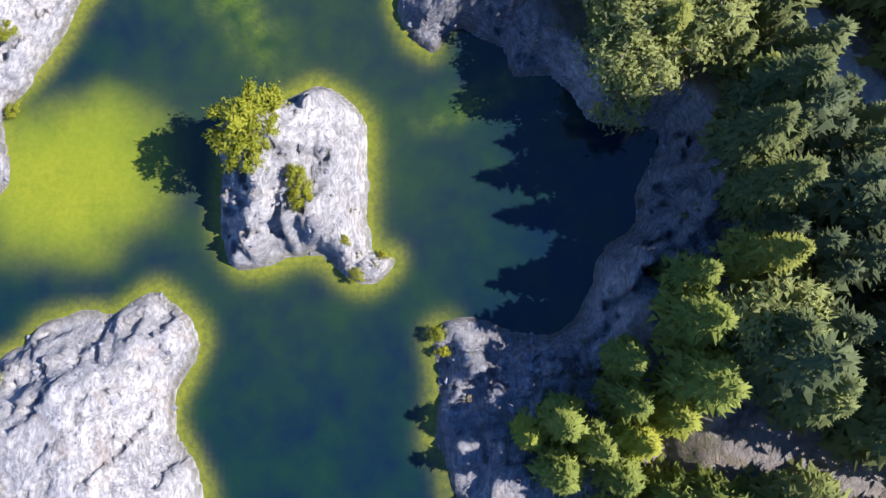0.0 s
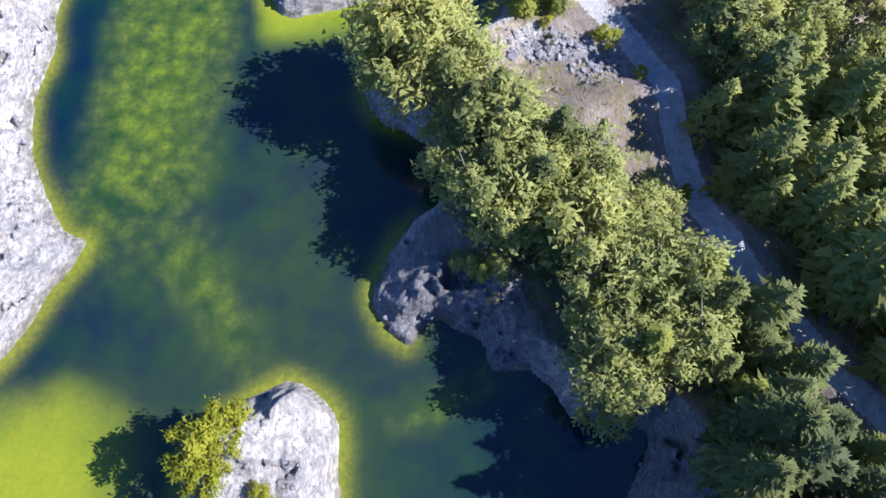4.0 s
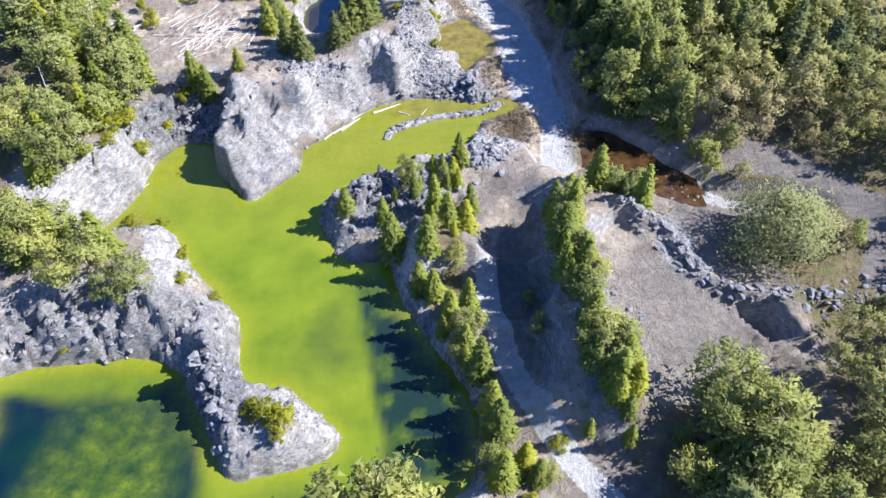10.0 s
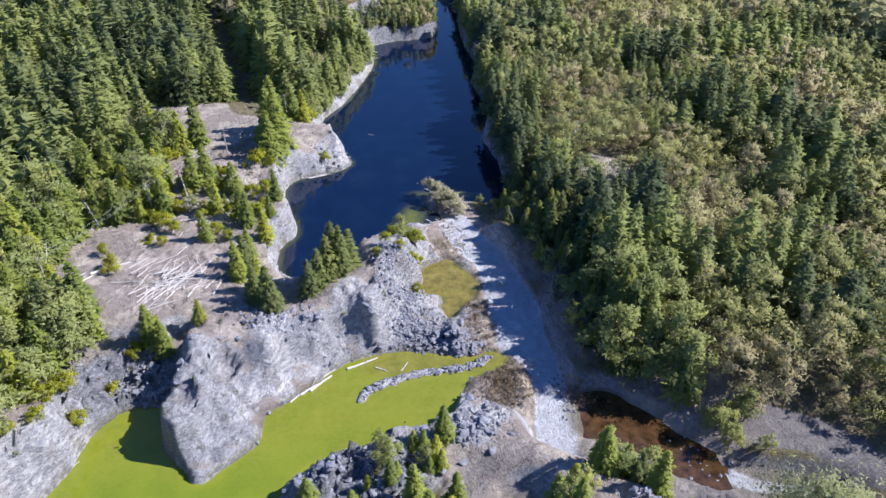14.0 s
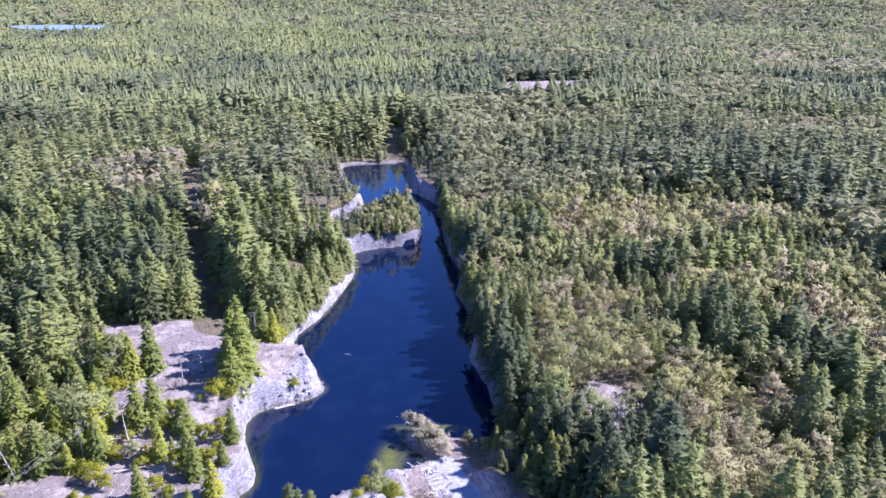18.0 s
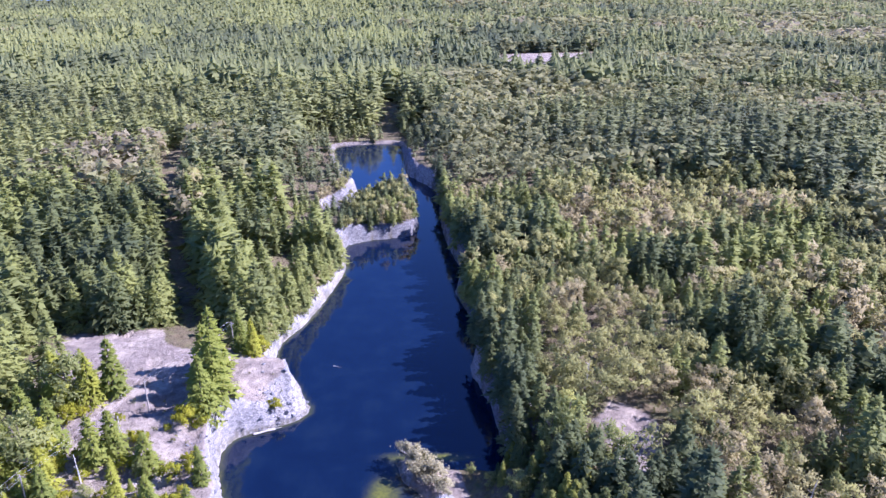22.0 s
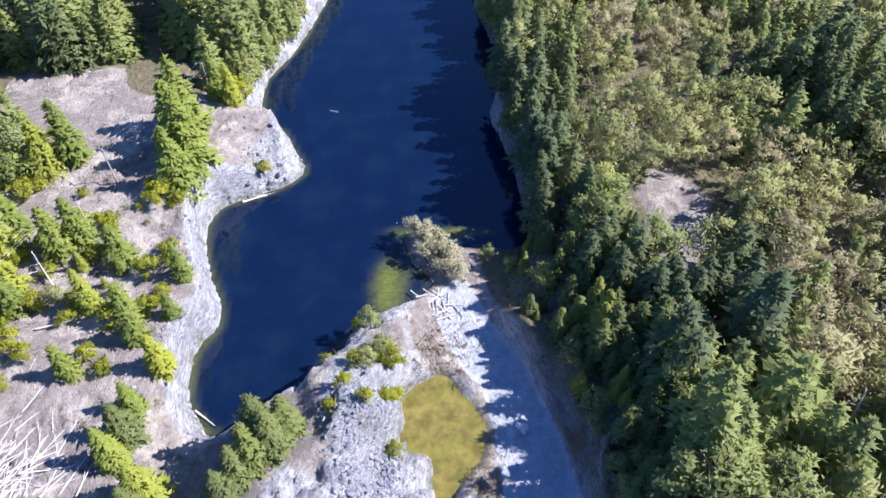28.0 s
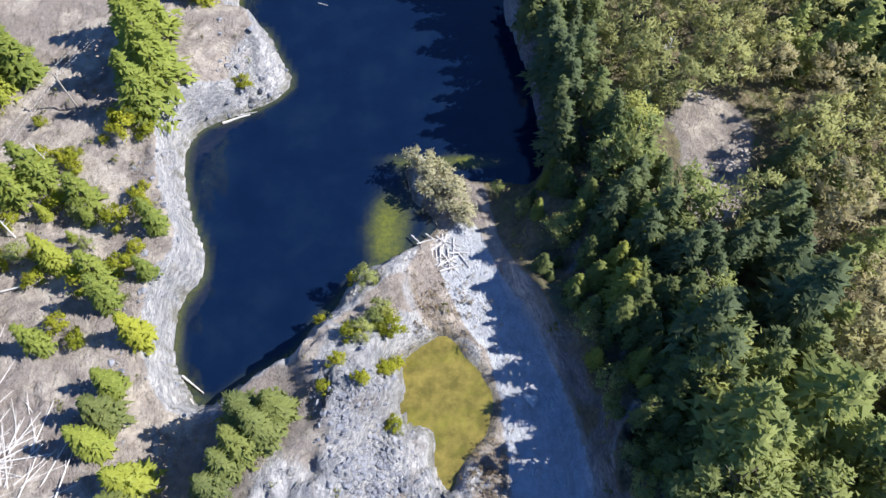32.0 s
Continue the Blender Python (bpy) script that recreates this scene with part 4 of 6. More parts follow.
def clump_tris(rng, radius=0.33, lobes=16, leaves=80, size=0.04, low=0.28, lie=0.6):
    """Leaf sprays gathered in uneven lobes round the limbs."""
    out = []
    for _ in range(lobes):
        a, t = rng.random() * 6.283, rng.random() ** 0.8
        zc = low + 0.06 + (0.88 - low) * t
        w = math.sqrt(max(0.0, 1 - ((t - 0.38) / 0.70) ** 2))
        r = radius * w * (0.30 + 0.62 * rng.random())
        c = np.array([r * math.cos(a), r * math.sin(a), zc])
        lr = radius * (0.24 + 0.24 * rng.random()) * (1.15 - 0.45 * t)
        heart = tuple(c * (0.8, 0.8, 1) - (0, 0, 0.35 * lr))
        for _ in range(leaves):
            d = np.array([rng.gauss(0, 1), rng.gauss(0, 1), rng.gauss(0, 1) * 0.9 + 0.3])
            d /= np.linalg.norm(d) + 1e-9
            p = c + d * lr * (0.70 + 0.42 * rng.random()) * (1, 1, 1.15)
            e1 = np.array([rng.gauss(0, 1), rng.gauss(0, 1), rng.gauss(0, 1)])
            e1 -= d * float(e1 @ d) * lie
            e1 *= size * (0.6 + 0.8 * rng.random()) / (np.linalg.norm(e1) + 1e-9)
            e2 = np.cross(e1, d + (1.1 - lie) * np.array([rng.gauss(0, 1), rng.gauss(0, 1), rng.gauss(0, 1)]))
            e2 *= 0.6 * size / (np.linalg.norm(e2) + 1e-9)
            out.append((tuple(p - e2 * 0.9 - e1 * 0.5), tuple(p + e2 * 0.9 - e1 * 0.3), tuple(p + e1), heart))
    return out


def broadleaf_tris(rng, radius=0.33, lobes=11, sprays=7, leaves=18, size=0.035, low=0.2, thin=0.46, ragged=0.26):
    """Feathery crown: uneven lobes, each a bunch of rising sprays set with narrow leaf clusters."""
    out = []
    for k in range(lobes):
        a, t = 2.4 * k + 0.9 * rng.random(), rng.random() ** 0.75
        zc = low + 0.08 + (0.80 - low) * t
        w = math.sqrt(max(0.0, 1 - ((t - 0.35) / 0.72) ** 2))
        r = radius * w * (0.25 + 0.8 * rng.random())
        c = np.array([r * math.cos(a), r * math.sin(a), zc])
        lr = radius * (0.24 + 0.26 * rng.random()) * (1.15 - 0.3 * t)
        heart = tuple(c * (0.75, 0.75, 1) - (0, 0, 0.45 * lr))
        for _ in range(sprays):
            d = np.array([rng.gauss(0, 0.9) + 0.5 * math.cos(a), rng.gauss(0, 0.9) + 0.5 * math.sin(a), rng.gauss(0, 0.7) + 0.75])
            d /= np.linalg.norm(d) + 1e-9
            length = lr * (0.65 + 0.65 * rng.random())
            for _ in range(leaves):
                u = 0.25 + 0.8 * math.sqrt(rng.random())
                p = c + d * (length * u - 0.1 * lr) + np.array([rng.gauss(0, 1), rng.gauss(0, 1), rng.gauss(0, 0.8)]) * lr * ragged * (0.7 + u)
                e1 = 0.45 * d + np.array([rng.gauss(0, 0.7), rng.gauss(0, 0.7), rng.gauss(0, 0.6)])
                e1 *= size * (0.6 + 0.9 * rng.random()) / (np.linalg.norm(e1) + 1e-9)
                e2 = np.cross(e1, [rng.gauss(0, 1), rng.gauss(0, 1), rng.gauss(0, 1)])
                e2 *= thin * size / (np.linalg.norm(e2) + 1e-9)
                out.append((tuple(p - e2 - e1 * 0.5), tuple(p + e2 - e1 * 0.35), tuple(p + e1), heart))
    return out


def limb_tris(rng, height, radius, limbs=7, trunk=0.022, low=0.2):
    out = stick((0, 0, -0.02), (0.01, 0.0, 0.55 * height), trunk, trunk * 0.55, 6)
    out += stick((0.01, 0, 0.55 * height), (0.0, 0.02, 0.92 * height), trunk * 0.55, trunk * 0.12, 5)
    for k in range(limbs):
        a, z = 6.283 * k / limbs + rng.random(), height * (low + 0.5 * rng.random())
        L = radius * (0.5 + 0.45 * rng.random())
        out += stick((0, 0, z), (L * math.cos(a), L * math.sin(a), z + 0.22 * height * (0.5 + rng.random())), trunk * 0.42, trunk * 0.1, 4)
    return out


def tree_kind(name, label, crowns, trunks, leaf, group, category="tree"):
    """Finished trees one metre tall, as models to be copied: lists of (empty, trunk, crown)."""
    models = []
    for c, t in zip(crowns, trunks):
        root = bpy.data.objects.new(name, None)
        scene.collection.objects.link(root)
        root.empty_display_size = 0.2
        tagged(root, label, category, group)
        tr = new("trunk", faces_mesh("trunk", t, BARK))
        cr = new("crown", foliage_mesh("crown", foliage(c, 0.6), leaf))
        tr.parent = cr.parent = root
        models.append(root)
    return models


rng = random.Random(5)
N = 5
FIR = [fir_tris(rng, 0.165 + 0.022 * (k % 3), 24, 11, 6, 0.046) for k in range(N)]
TALL_FIR = [fir_tris(rng, 0.15 + 0.02 * (k % 3), 27, 12, 8, 0.034) for k in range(3)]
FIR_TRUNK = [stick((0, 0, -0.03), (0, 0, 0.97), 0.017, 0.002, 6) for k in range(N)]
ALDER = [broadleaf_tris(rng, 0.26 + 0.03 * (k % 3), 19 + k % 3, 6, 11, 0.037, 0.08) for k in range(N)]
ALDER_TRUNK = [limb_tris(rng, 1.0, 0.26) for k in range(N)]
SHRUB = [broadleaf_tris(rng, 0.52, 11, 6, 17, 0.074, 0.0) for k in range(4)]
SHRUB_TRUNK = [limb_tris(rng, 0.9, 0.5, 6, 0.03, 0.05) for k in range(4)]
BIG_WILLOW = [broadleaf_tris(rng, 0.95, 60, 9, 14, 0.055, -0.05, 0.36)]
sun_firs = tree_kind("conifer_tree", "yellow-green fir on quarry ground, needles coloured lighter as if sunlit", FIR, FIR_TRUNK, SUN_NEEDLES, "conifers of the quarry")
firs = tree_kind("conifer_tree", "young green fir tree with drooping boughs on quarry ground", FIR, FIR_TRUNK, NEEDLES, "conifers of the quarry")
tall_firs = tree_kind("conifer_tree", "tall dark green fir tree above the quarry wall", TALL_FIR, FIR_TRUNK[:3], NEEDLES, "conifers of the quarry")
alders = tree_kind("broadleaf_tree", "leafy pale green alder tree on the quarry bench", ALDER, ALDER_TRUNK, LEAVES, "broadleaf trees of the quarry")
shrubs = tree_kind("shrub", "yellow-green spring shrub on bare rock", SHRUB, SHRUB_TRUNK, YELLOW, "shrubs on the rock", "shrub")
willows = tree_kind("willow_bush", "pale budding willow bush on gravel", SHRUB[:2], SHRUB_TRUNK[:2], BUDS, "willow bushes", "bush")

big_willow = tree_kind("willow_bush", "large round olive willow bush by the creek", BIG_WILLOW, [limb_tris(rng, 0.9, 0.8, 12, 0.03, 0.05)], MID_WILLOW, "willow bushes", "bush")

# groves: x, y, reach in x and y, firs, broadleaves, least and greatest height
GROVES_WEST = [(-68, 162, 8, 9, 4, 8, 6, 9), (-60, 136, 10, 5, 4, 7, 6, 9), (-64, 188, 9, 7, 12, 12, 6, 11), (-78, 215, 9, 18, 26, 20, 8, 14), (-60, 232, 10, 6, 9, 3, 5, 9), (-62, 246, 9, 7, 8, 2, 6, 11), (-62, 266, 9, 4, 6, 1, 7, 11), (-42, 236, 8, 8, 3, 4, 2, 4)]
GROVES_MID = [(7, 221, 2.5, 6, 0, 5, 3, 4.5), (26, 245, 5, 3, 2, 1, 2, 4), (4, 152, 9, 6, 8, 4, 3, 5), (10, 140, 4.5, 9, 6, 2, 2.5, 5), (10, 124, 4, 8, 6, 2, 2.5, 5), (11, 112, 2.6, 8, 5, 2, 2.5, 5), (14, 101, 3.2, 6, 4, 1, 2, 4), (18, 94, 4, 4, 4, 1, 2, 3.5), (29.3, 121, 2.0, 15, 15, 5, 3.5, 6.5), (29.5, 139, 2.6, 5, 4, 4, 4, 6), (32.5, 106, 2.4, 6, 5, 4, 4, 7), (42, 149, 4, 3, 3, 3, 4, 6), (53, 198, 3.5, 27, 70, 10, 8, 11), (46, 200, 3, 26, 20, 14, 2.5, 4.5), (21, 118, 2, 12, 3, 5, 1.5, 3), (42, 92, 4, 6, 3, 3, 3, 6), (35, 14, 3.5, 15, 22, 0, 13, 16), (68, 157, 12, 4, 0, 24, 3, 5.5), (80, 128, 7, 12, 0, 14, 3, 6)]
GROVES_EAST = [(-3, 82, 6, 6, 0, 24, 10, 13), (5, 68, 6, 9, 8, 20, 8, 12), (15, 58, 7, 7, 9, 20, 7, 12), (4, 49, 5, 2.5, 2, 3, 2, 4), (25, 42, 7, 7, 3, 22, 8, 12), (20.5, 33, 3.5, 3.5, 0, 8, 7, 10), (8, 57, 4, 4, 2, 8, 7, 10), (30, 58, 4, 6, 1, 4, 4, 7), (48, 96, 4, 7, 0, 12, 8, 11), (45, 83, 4, 6, 6, 6, 5, 9), (27, -1, 5, 7, 20, 0, 12, 15), (20, -9, 5, 6, 9, 0, 9, 13), (13, -16, 7, 6, 10, 0, 8, 12), (26, -28, 10, 8, 18, 0, 10, 14)]

# single trees: x, y, height
PLATEAU_FIRS = [(-55, 264, 9), (-51, 267.5, 11), (-30, 276, 13), (-29.5, 259, 11), (-28, 265.5, 13), (-31, 270, 12), (-17, 260, 7), (-22.5, 285, 8), (-26, 288, 9), (-28.5, 296, 12), (-25, 236, 6.5), (-25.5, 228, 4.5), (-25.5, 218, 7), (-32, 227.5, 7), (-39, 230.5, 7.5), (-28, 211, 6), (-29, 203, 7.5), (-24, 198, 8), (-39, 217.5, 6), (-46, 220, 9), (-47, 243, 9), (-44, 245.5, 8), (-36.5, 241, 7), (-66, 285, 12), (-70, 282, 12)]
RIDGE_FIRS = [(-5.3, 205.5, 9), (-7, 203, 11), (-9.5, 201, 10), (-11.5, 199, 9), (-13.2, 196.5, 8), (-9, 205, 12), (-20.7, 191.5, 9), (-24, 194.5, 8), (-28.5, 207, 8), (-34.6, 189, 5)]
LOWER_FIRS = [(-72.5, 242, 13), (-91, 256, 15), (-63, 251, 12), (-43.5, 186, 8), (-41, 184, 7), (-30.3, 223.5, 8), (-73.5, 202.5, 12), (-70, 191.5, 11), (-60.5, 178.5, 10), (-61, 170, 10), (-62, 228, 10), (-71, 221.5, 11)]
WEST_ALDERS = [(-71, 161, 11), (-63, 156, 11), (-60.6, 171, 12), (-59, 181, 11), (-66, 134, 11), (-59, 132.5, 11), (-54, 127, 9), (-43, 128, 8), (-68, 145, 7), (-77.5, 167, 13), (-46, 126, 8), (-50, 131, 10), (-63, 139, 10)]
TRACK_FIRS = [(-9.8, 147, 5), (-1, 139, 8), (3.5, 129.5, 6), (6, 128, 6), (7, 146, 8), (9, 140, 7), (12.5, 141, 6), (13.5, 146, 6), (8.4, 121, 8), (11.5, 123.5, 8), (12.5, 111.6, 9), (14.3, 101, 9), (13.8, 93, 8), (19, 93.2, 5), (17.6, 96, 5), (12.4, 158, 6), (25.4, 157.5, 8), (-2.7, 145, 5), (10.5, 116, 6), (13.5, 105, 7), (5, 134, 7)]
RIDGE_TREES = [(28, 141, 8), (37.6, 149, 10), (45, 144, 10), (30.5, 137, 9), (27.5, 125.4, 7), (29.5, 114.5, 8), (31.5, 104.8, 9), (27, 99.2, 4), (32.4, 97, 5), (27.6, 130.6, 9)]
wanted = [(x, y, 2, t * f, 1) for firs_here, f in ((PLATEAU_FIRS, 1.35), (LOWER_FIRS, 1.25), (TRACK_FIRS, 1.3), (RIDGE_TREES, 1.1)) for x, y, t in firs_here] + [(x, y, 1, t, 1) for x, y, t in WEST_ALDERS] + [(x, y, 0, 1.2 * t, 1) for x, y, t in RIDGE_FIRS]
for gx, gy, rx, ry, nf, nb, lo, hi in GROVES_WEST + GROVES_MID + GROVES_EAST:
    # groves that stand in sun take the lighter needle colour
    sunny = 2 if (gx < 37 and gy > 90) or gx < -20 or (gx < 30 and gy < 5) else 0
    for k in range(nf + nb):
        tall = 1.3 * (lo + (hi - lo) * rng.random())
        for _ in range(12):
            a, r = rng.random() * 6.283, math.sqrt(rng.random())
            x, y = gx + rx * r * math.cos(a), gy + ry * r * math.sin(a)
            if all((x - w[0]) ** 2 + (y - w[1]) ** 2 > ((0.33 if k < nf else 0.19) * tall) ** 2 for w in wanted):
                wanted.append((x, y, sunny if k < nf else 1, tall, 1))
                break


def wood(x0, x1, y0, y1, pitch, seed):
    """Places of a wood with jittered spacing."""
    r = np.random.RandomState(seed)
    gx, gy = np.arange(x0, x1, pitch), np.arange(y0, y1, pitch)
    X, Y = np.meshgrid(gx, gy)
    return X.ravel() + pitch * 0.9 * (r.rand(X.size) - 0.5), Y.ravel() + pitch * 0.9 * (r.rand(X.size) - 0.5), r


wx_, wy_, rs = wood(-150, 190, -50, 420, 5.0, 3)
wshore = np.minimum(away(wx_, wy_, LAKE, True), away(wx_, wy_, POOL, True))
east = (wx_ > 33) & (wy_ < 52) & (wshore > 4) | (wx_ > np.interp(wy_, [40, 52, 62, 80, 92], [51, 43.5, 40.5, 38.5, 39])) & (wy_ < 92) | (wx_ > 64) & (wy_ < 112) | (wx_ > 92) | (wx_ > np.interp(wy_, [172, 214, 228, 250, 260], [50, 50, 43, 40, 37])) & (wy_ > 172) & (wshore > 1.6) | (wx_ > 46) & (wy_ < 205) & (wy_ > np.interp(wx_, [46, 52, 60, 72, 84, 95], [177, 169, 162, 158, 156, 154]))
west = (wx_ < -80) & (wy_ > 130) | (wx_ < -72) & (wy_ > 240) & (wy_ < 275) | (wx_ < 30) & (wy_ > 303) & (wshore > np.where(wy_ > 370, 1.4, 1.8)) | (wx_ < -88) & (wy_ > 60)
sel = east | west
# stands of pale broadleaves and of dark firs in the east wood: x, y, reach in x and y
PALE_STANDS = [(74, 284, 20, 24), (54, 252, 12, 16), (112, 372, 34, 26), (90, 246, 18, 12), (78, 209, 14, 10), (58, 156, 14, 10), (78, 164, 16, 14), (94, 180, 14, 14), (60, 92, 14, 18), (58, 126, 16, 14), (41, 94, 6, 10), (70, 176, 10, 8)]
DARK_STANDS = [(112, 284, 18, 20), (104, 310, 16, 14), (150, 345, 30, 20), (52, 214, 9, 12), (64, 206, 9, 10), (72, 360, 14, 16), (44, 262, 6, 26), (112, 258, 14, 12), (50, 186, 10, 12), (80, 200, 14, 9), (102, 216, 16, 14), (45, 66, 20, 14), (42, 18, 20, 40), (40, 81, 7, 7)]


def stands(x, y):
    """Above nought where broadleaves stand together, below where firs do."""
    v = np.zeros(np.shape(x))
    for spots_, sign in ((PALE_STANDS, 1), (DARK_STANDS, -1)):
        for px_, py_, ax_, ay_ in spots_:
            v = v + sign * np.exp(-((((x - px_) / ax_) ** 2 + ((y - py_) / ay_) ** 2) ** 2))
    return np.clip(v, -1, 1)


for x, y, q, c, sd, st, hi_, gap in zip(wx_[sel], wy_[sel], rs.rand(sel.sum()), fbm(wx_[sel] / 30, wy_[sel] / 30, 3, 77), wshore[sel], stands(wx_[sel], wy_[sel]), fbm(wx_[sel] / 28, wy_[sel] / 28, 3, 55), fbm(wx_[sel] / 16, wy_[sel] / 16, 2, 56)):
    broad = c + 0.25 * (q - 0.5) + 0.22 * st > (0.475 if x > 0 else 0.85)
    if x > 0 and sd < 9:
        broad = q > 0.85
    if x > 0 and y < 52:
        broad = q > 0.9
    tall = (5.5 + 7 * q) if broad else (10 + 9 * q * q)
    if not broad and tall > 14 and q * 97 % 1 < 0.3 and not (x > 0 and y < 55):
        continue
    if x > 0 and y < 55 or x < 0 and y > 300:
        tall *= 1.3 if x > 0 else 1.05
    tall *= min(1.0, 0.7 + 0.05 * sd) * (0.66 + 0.68 * hi_)
    if gap > 0.80 or x < -78 and 130 < y < 262 and gap > 0.52:
        continue
    if x < 0 and y < 265:
        tall *= 0.8
    if x < 0 and 0 < x - float(np.interp(y, [296, 323, 356, 410, 457, 500], [-38, -47, -58, -74, -84, -94])) < 18:
        tall = max(tall * 1.3, 21.0)
    if -30 < x < 32 and y > 375:
        tall = min(tall, 4.5 + 3.5 * q)
    wanted.append((x, y, 1 if broad else 0, tall, 0))
for k in range(34):
    y = 178 + 70 * k / 34 + rng.random()
    wanted.append((float(np.interp(y, [178, 200, 212, 223, 235, 248], [41, 39.5, 37, 33.5, 31, 31])) + 5 * rng.random(), y, 0 if rng.random() < 0.4 else 1, 2.5 + 3.5 * rng.random(), 1))
# firs crowding the foot and the brink of the shaded east bank, and those round the lake
for k in range(40):
    y = 176 + 74 * k / 40 + rng.random()
    wanted.append((float(np.interp(y, [178, 205, 220, 235, 248], [44.5, 42.5, 38.5, 36, 36])) + 1.0 + 5 * rng.random(), y, 0, 5 + 5 * rng.random(), 1))
for k in range(40):
    wanted.append((45.5 + 7 * rng.random(), 172 + 80 * k / 40 + 2 * rng.random(), 0, 6 + 5 * rng.random(), 1))
for (ax, ay), (cx, cy) in zip(LAKE_EAST[4:15], LAKE_EAST[5:16]):
    n = int(math.hypot(cx - ax, cy - ay) / 2.4)
    for k in range(n):
        f = (k + rng.random()) / n
        wanted.append((ax + (cx - ax) * f + 1.2 + 2.8 * rng.random(), ay + (cy - ay) * f, 0, 8 + 6 * rng.random(), 0))
for k in range(150):
    x, y = rng.uniform(-2, 27), rng.uniform(386, 440)
    wanted.append((x, y, 0 if rng.random() < 0.65 else 1, 5 + 4 * rng.random(), 0))
for k in range(150):
    i = 14 + int(20 * rng.random())
    (ax, ay), (cx, cy) = LAKE_WEST[i], LAKE_WEST[i + 1]
    f, off = rng.random(), 1.5 + 3.5 * rng.random()
    length = math.hypot(cx - ax, cy - ay)
    wanted.append((ax + (cx - ax) * f - off * (cy - ay) / length, ay + (cy - ay) * f + off * (cx - ax) / length, 1, 2.2 + 3.0 * rng.random(), 0))
for k in range(130):
    y = rng.uniform(296, 362)
    x = float(np.interp(y, [296, 316, 342, 362], [-20, -14.2, -6.8, -3])) - 5.5 * rng.random()
    wanted.append((x, y, 0, 5 + 5 * rng.random(), 0))
wanted = np.array(wanted)
gh, s_, sc_, gr_, mu_, wd, td, flat, _ = survey(wanted[:, 0], wanted[:, 1])
eroad_d = away(wanted[:, 0], wanted[:, 1], EAST_ROAD, False, 20.0)
wroad_d = away(wanted[:, 0], wanted[:, 1], WOOD_ROAD, False, 20.0)
ok = (wd > 1.0) & (td > np.where(wanted[:, 1] < 75, 4.6, 2.8)) & (flat < 0.5) & (eroad_d > 4) & (wroad_d > 5.5) & (np.hypot(wanted[:, 0] - 68, wanted[:, 1] - 135) > 12)
wanted, gh = wanted[ok], gh[ok]
line_d = np.hypot(wanted[:, 0] - 5, np.where(wanted[:, 1] > 215, wanted[:, 1] - 215, np.where(wanted[:, 1] < 20, 20 - wanted[:, 1], 0))) - 60 * wanted[:, 4] - 45 * ((wanted[:, 1] < 60) & (wanted[:, 0] < 55))
order = np.argsort(line_d)
left = {0: 160, 1: 270, 2: 170}
near_trees, mid_trees = [], []
for i in order:
    k = int(wanted[i, 2])
    (near_trees if left[k] > 0 else mid_trees).append(i)
    left[k] -= 1


def plant(models, x, y, z, height, wide, n):
    m = models[n % len(models)]
    return copy_thing(m, pose(x, y, z, 3 * (rng.random() - 0.5), 3 * (rng.random() - 0.5), 360 * rng.random()) @ Matrix.Diagonal((height * wide, height * wide, height, 1)))


for n, i in enumerate(near_trees):
    x, y, k, tall, _ = wanted[i]
    plant(tall_firs if k == 0 and tall > 13 else (firs, alders, sun_firs)[int(k)], x, y, gh[i] - 0.1, tall, (1.15, 0.95, 1.12)[int(k)] + 0.4 * rng.random(), n)

# shrubs on the rock: x, y, height, breadth
SHRUBS_SOUTH = [(-30.5, 26.5, 5.4, 1.1), (-28.5, 29, 4.6, 1.0), (-30, 23, 5.0, 1.0), (-26.5, 30, 3.6, 1.1), (-28, 25.5, 3.6, 1.1), (-23.5, 18, 3.6, 0.9), (-24.3, 20.8, 3.2, 0.9), (-18, 12, 1.2, 1.2), (-13.2, 10, 1.3, 1.2), (-16.8, 7.2, 1.6, 1.2), (-5.4, -1.2, 2.2, 1.0), (-4.9, -3.8, 1.8, 1.0), (-68, 44, 2.2, 1.2), (-69, 33.5, 1.8, 1.2), (-68, -6, 1.5, 1.2), (-66, -13, 1.6, 1.2), (-64, -20, 1.6, 1.2), (-70, -24, 2.4, 1.2)]
SHRUBS_NORTH = [(-53, 168, 3.0, 1.1), (-56, 163, 2.6, 1.1), (-50, 177, 2.5, 1.2), (-47, 184, 3.2, 1.1), (-56, 174, 3.6, 1.1), (-44, 188, 2.6, 1.2), (-60, 160, 2.4, 1.2), (-58, 170, 4.0, 1.0), (-20, 105.5, 3.4, 1.1), (-17.5, 104, 3.0, 1.2), (-22.5, 106.5, 2.6, 1.1), (-18, 101.5, 2.4, 1.0), (-38, 133, 2.4, 1.1), (-40, 141, 2.2, 1.1), (-33, 131, 1.8, 1.0), (-52, 151, 2.0, 1.2), (-46, 149.5, 2.0, 1.2), (6, 209, 2.2, 1.0), (4, 228, 2.0, 1.0), (-1, 221, 1.8, 1.0), (9.5, 205, 2.4, 1.0), (8.5, 212, 2.6, 1.0), (22.5, 98, 2.4, 1.0), (26.5, 87, 3.0, 1.2), (31, 80, 2.0, 1.0), (35, 60, 2.2, 1.2), (17.5, 90, 1.8, 1.0), (-55, 119.8, 1.0, 1.4)]
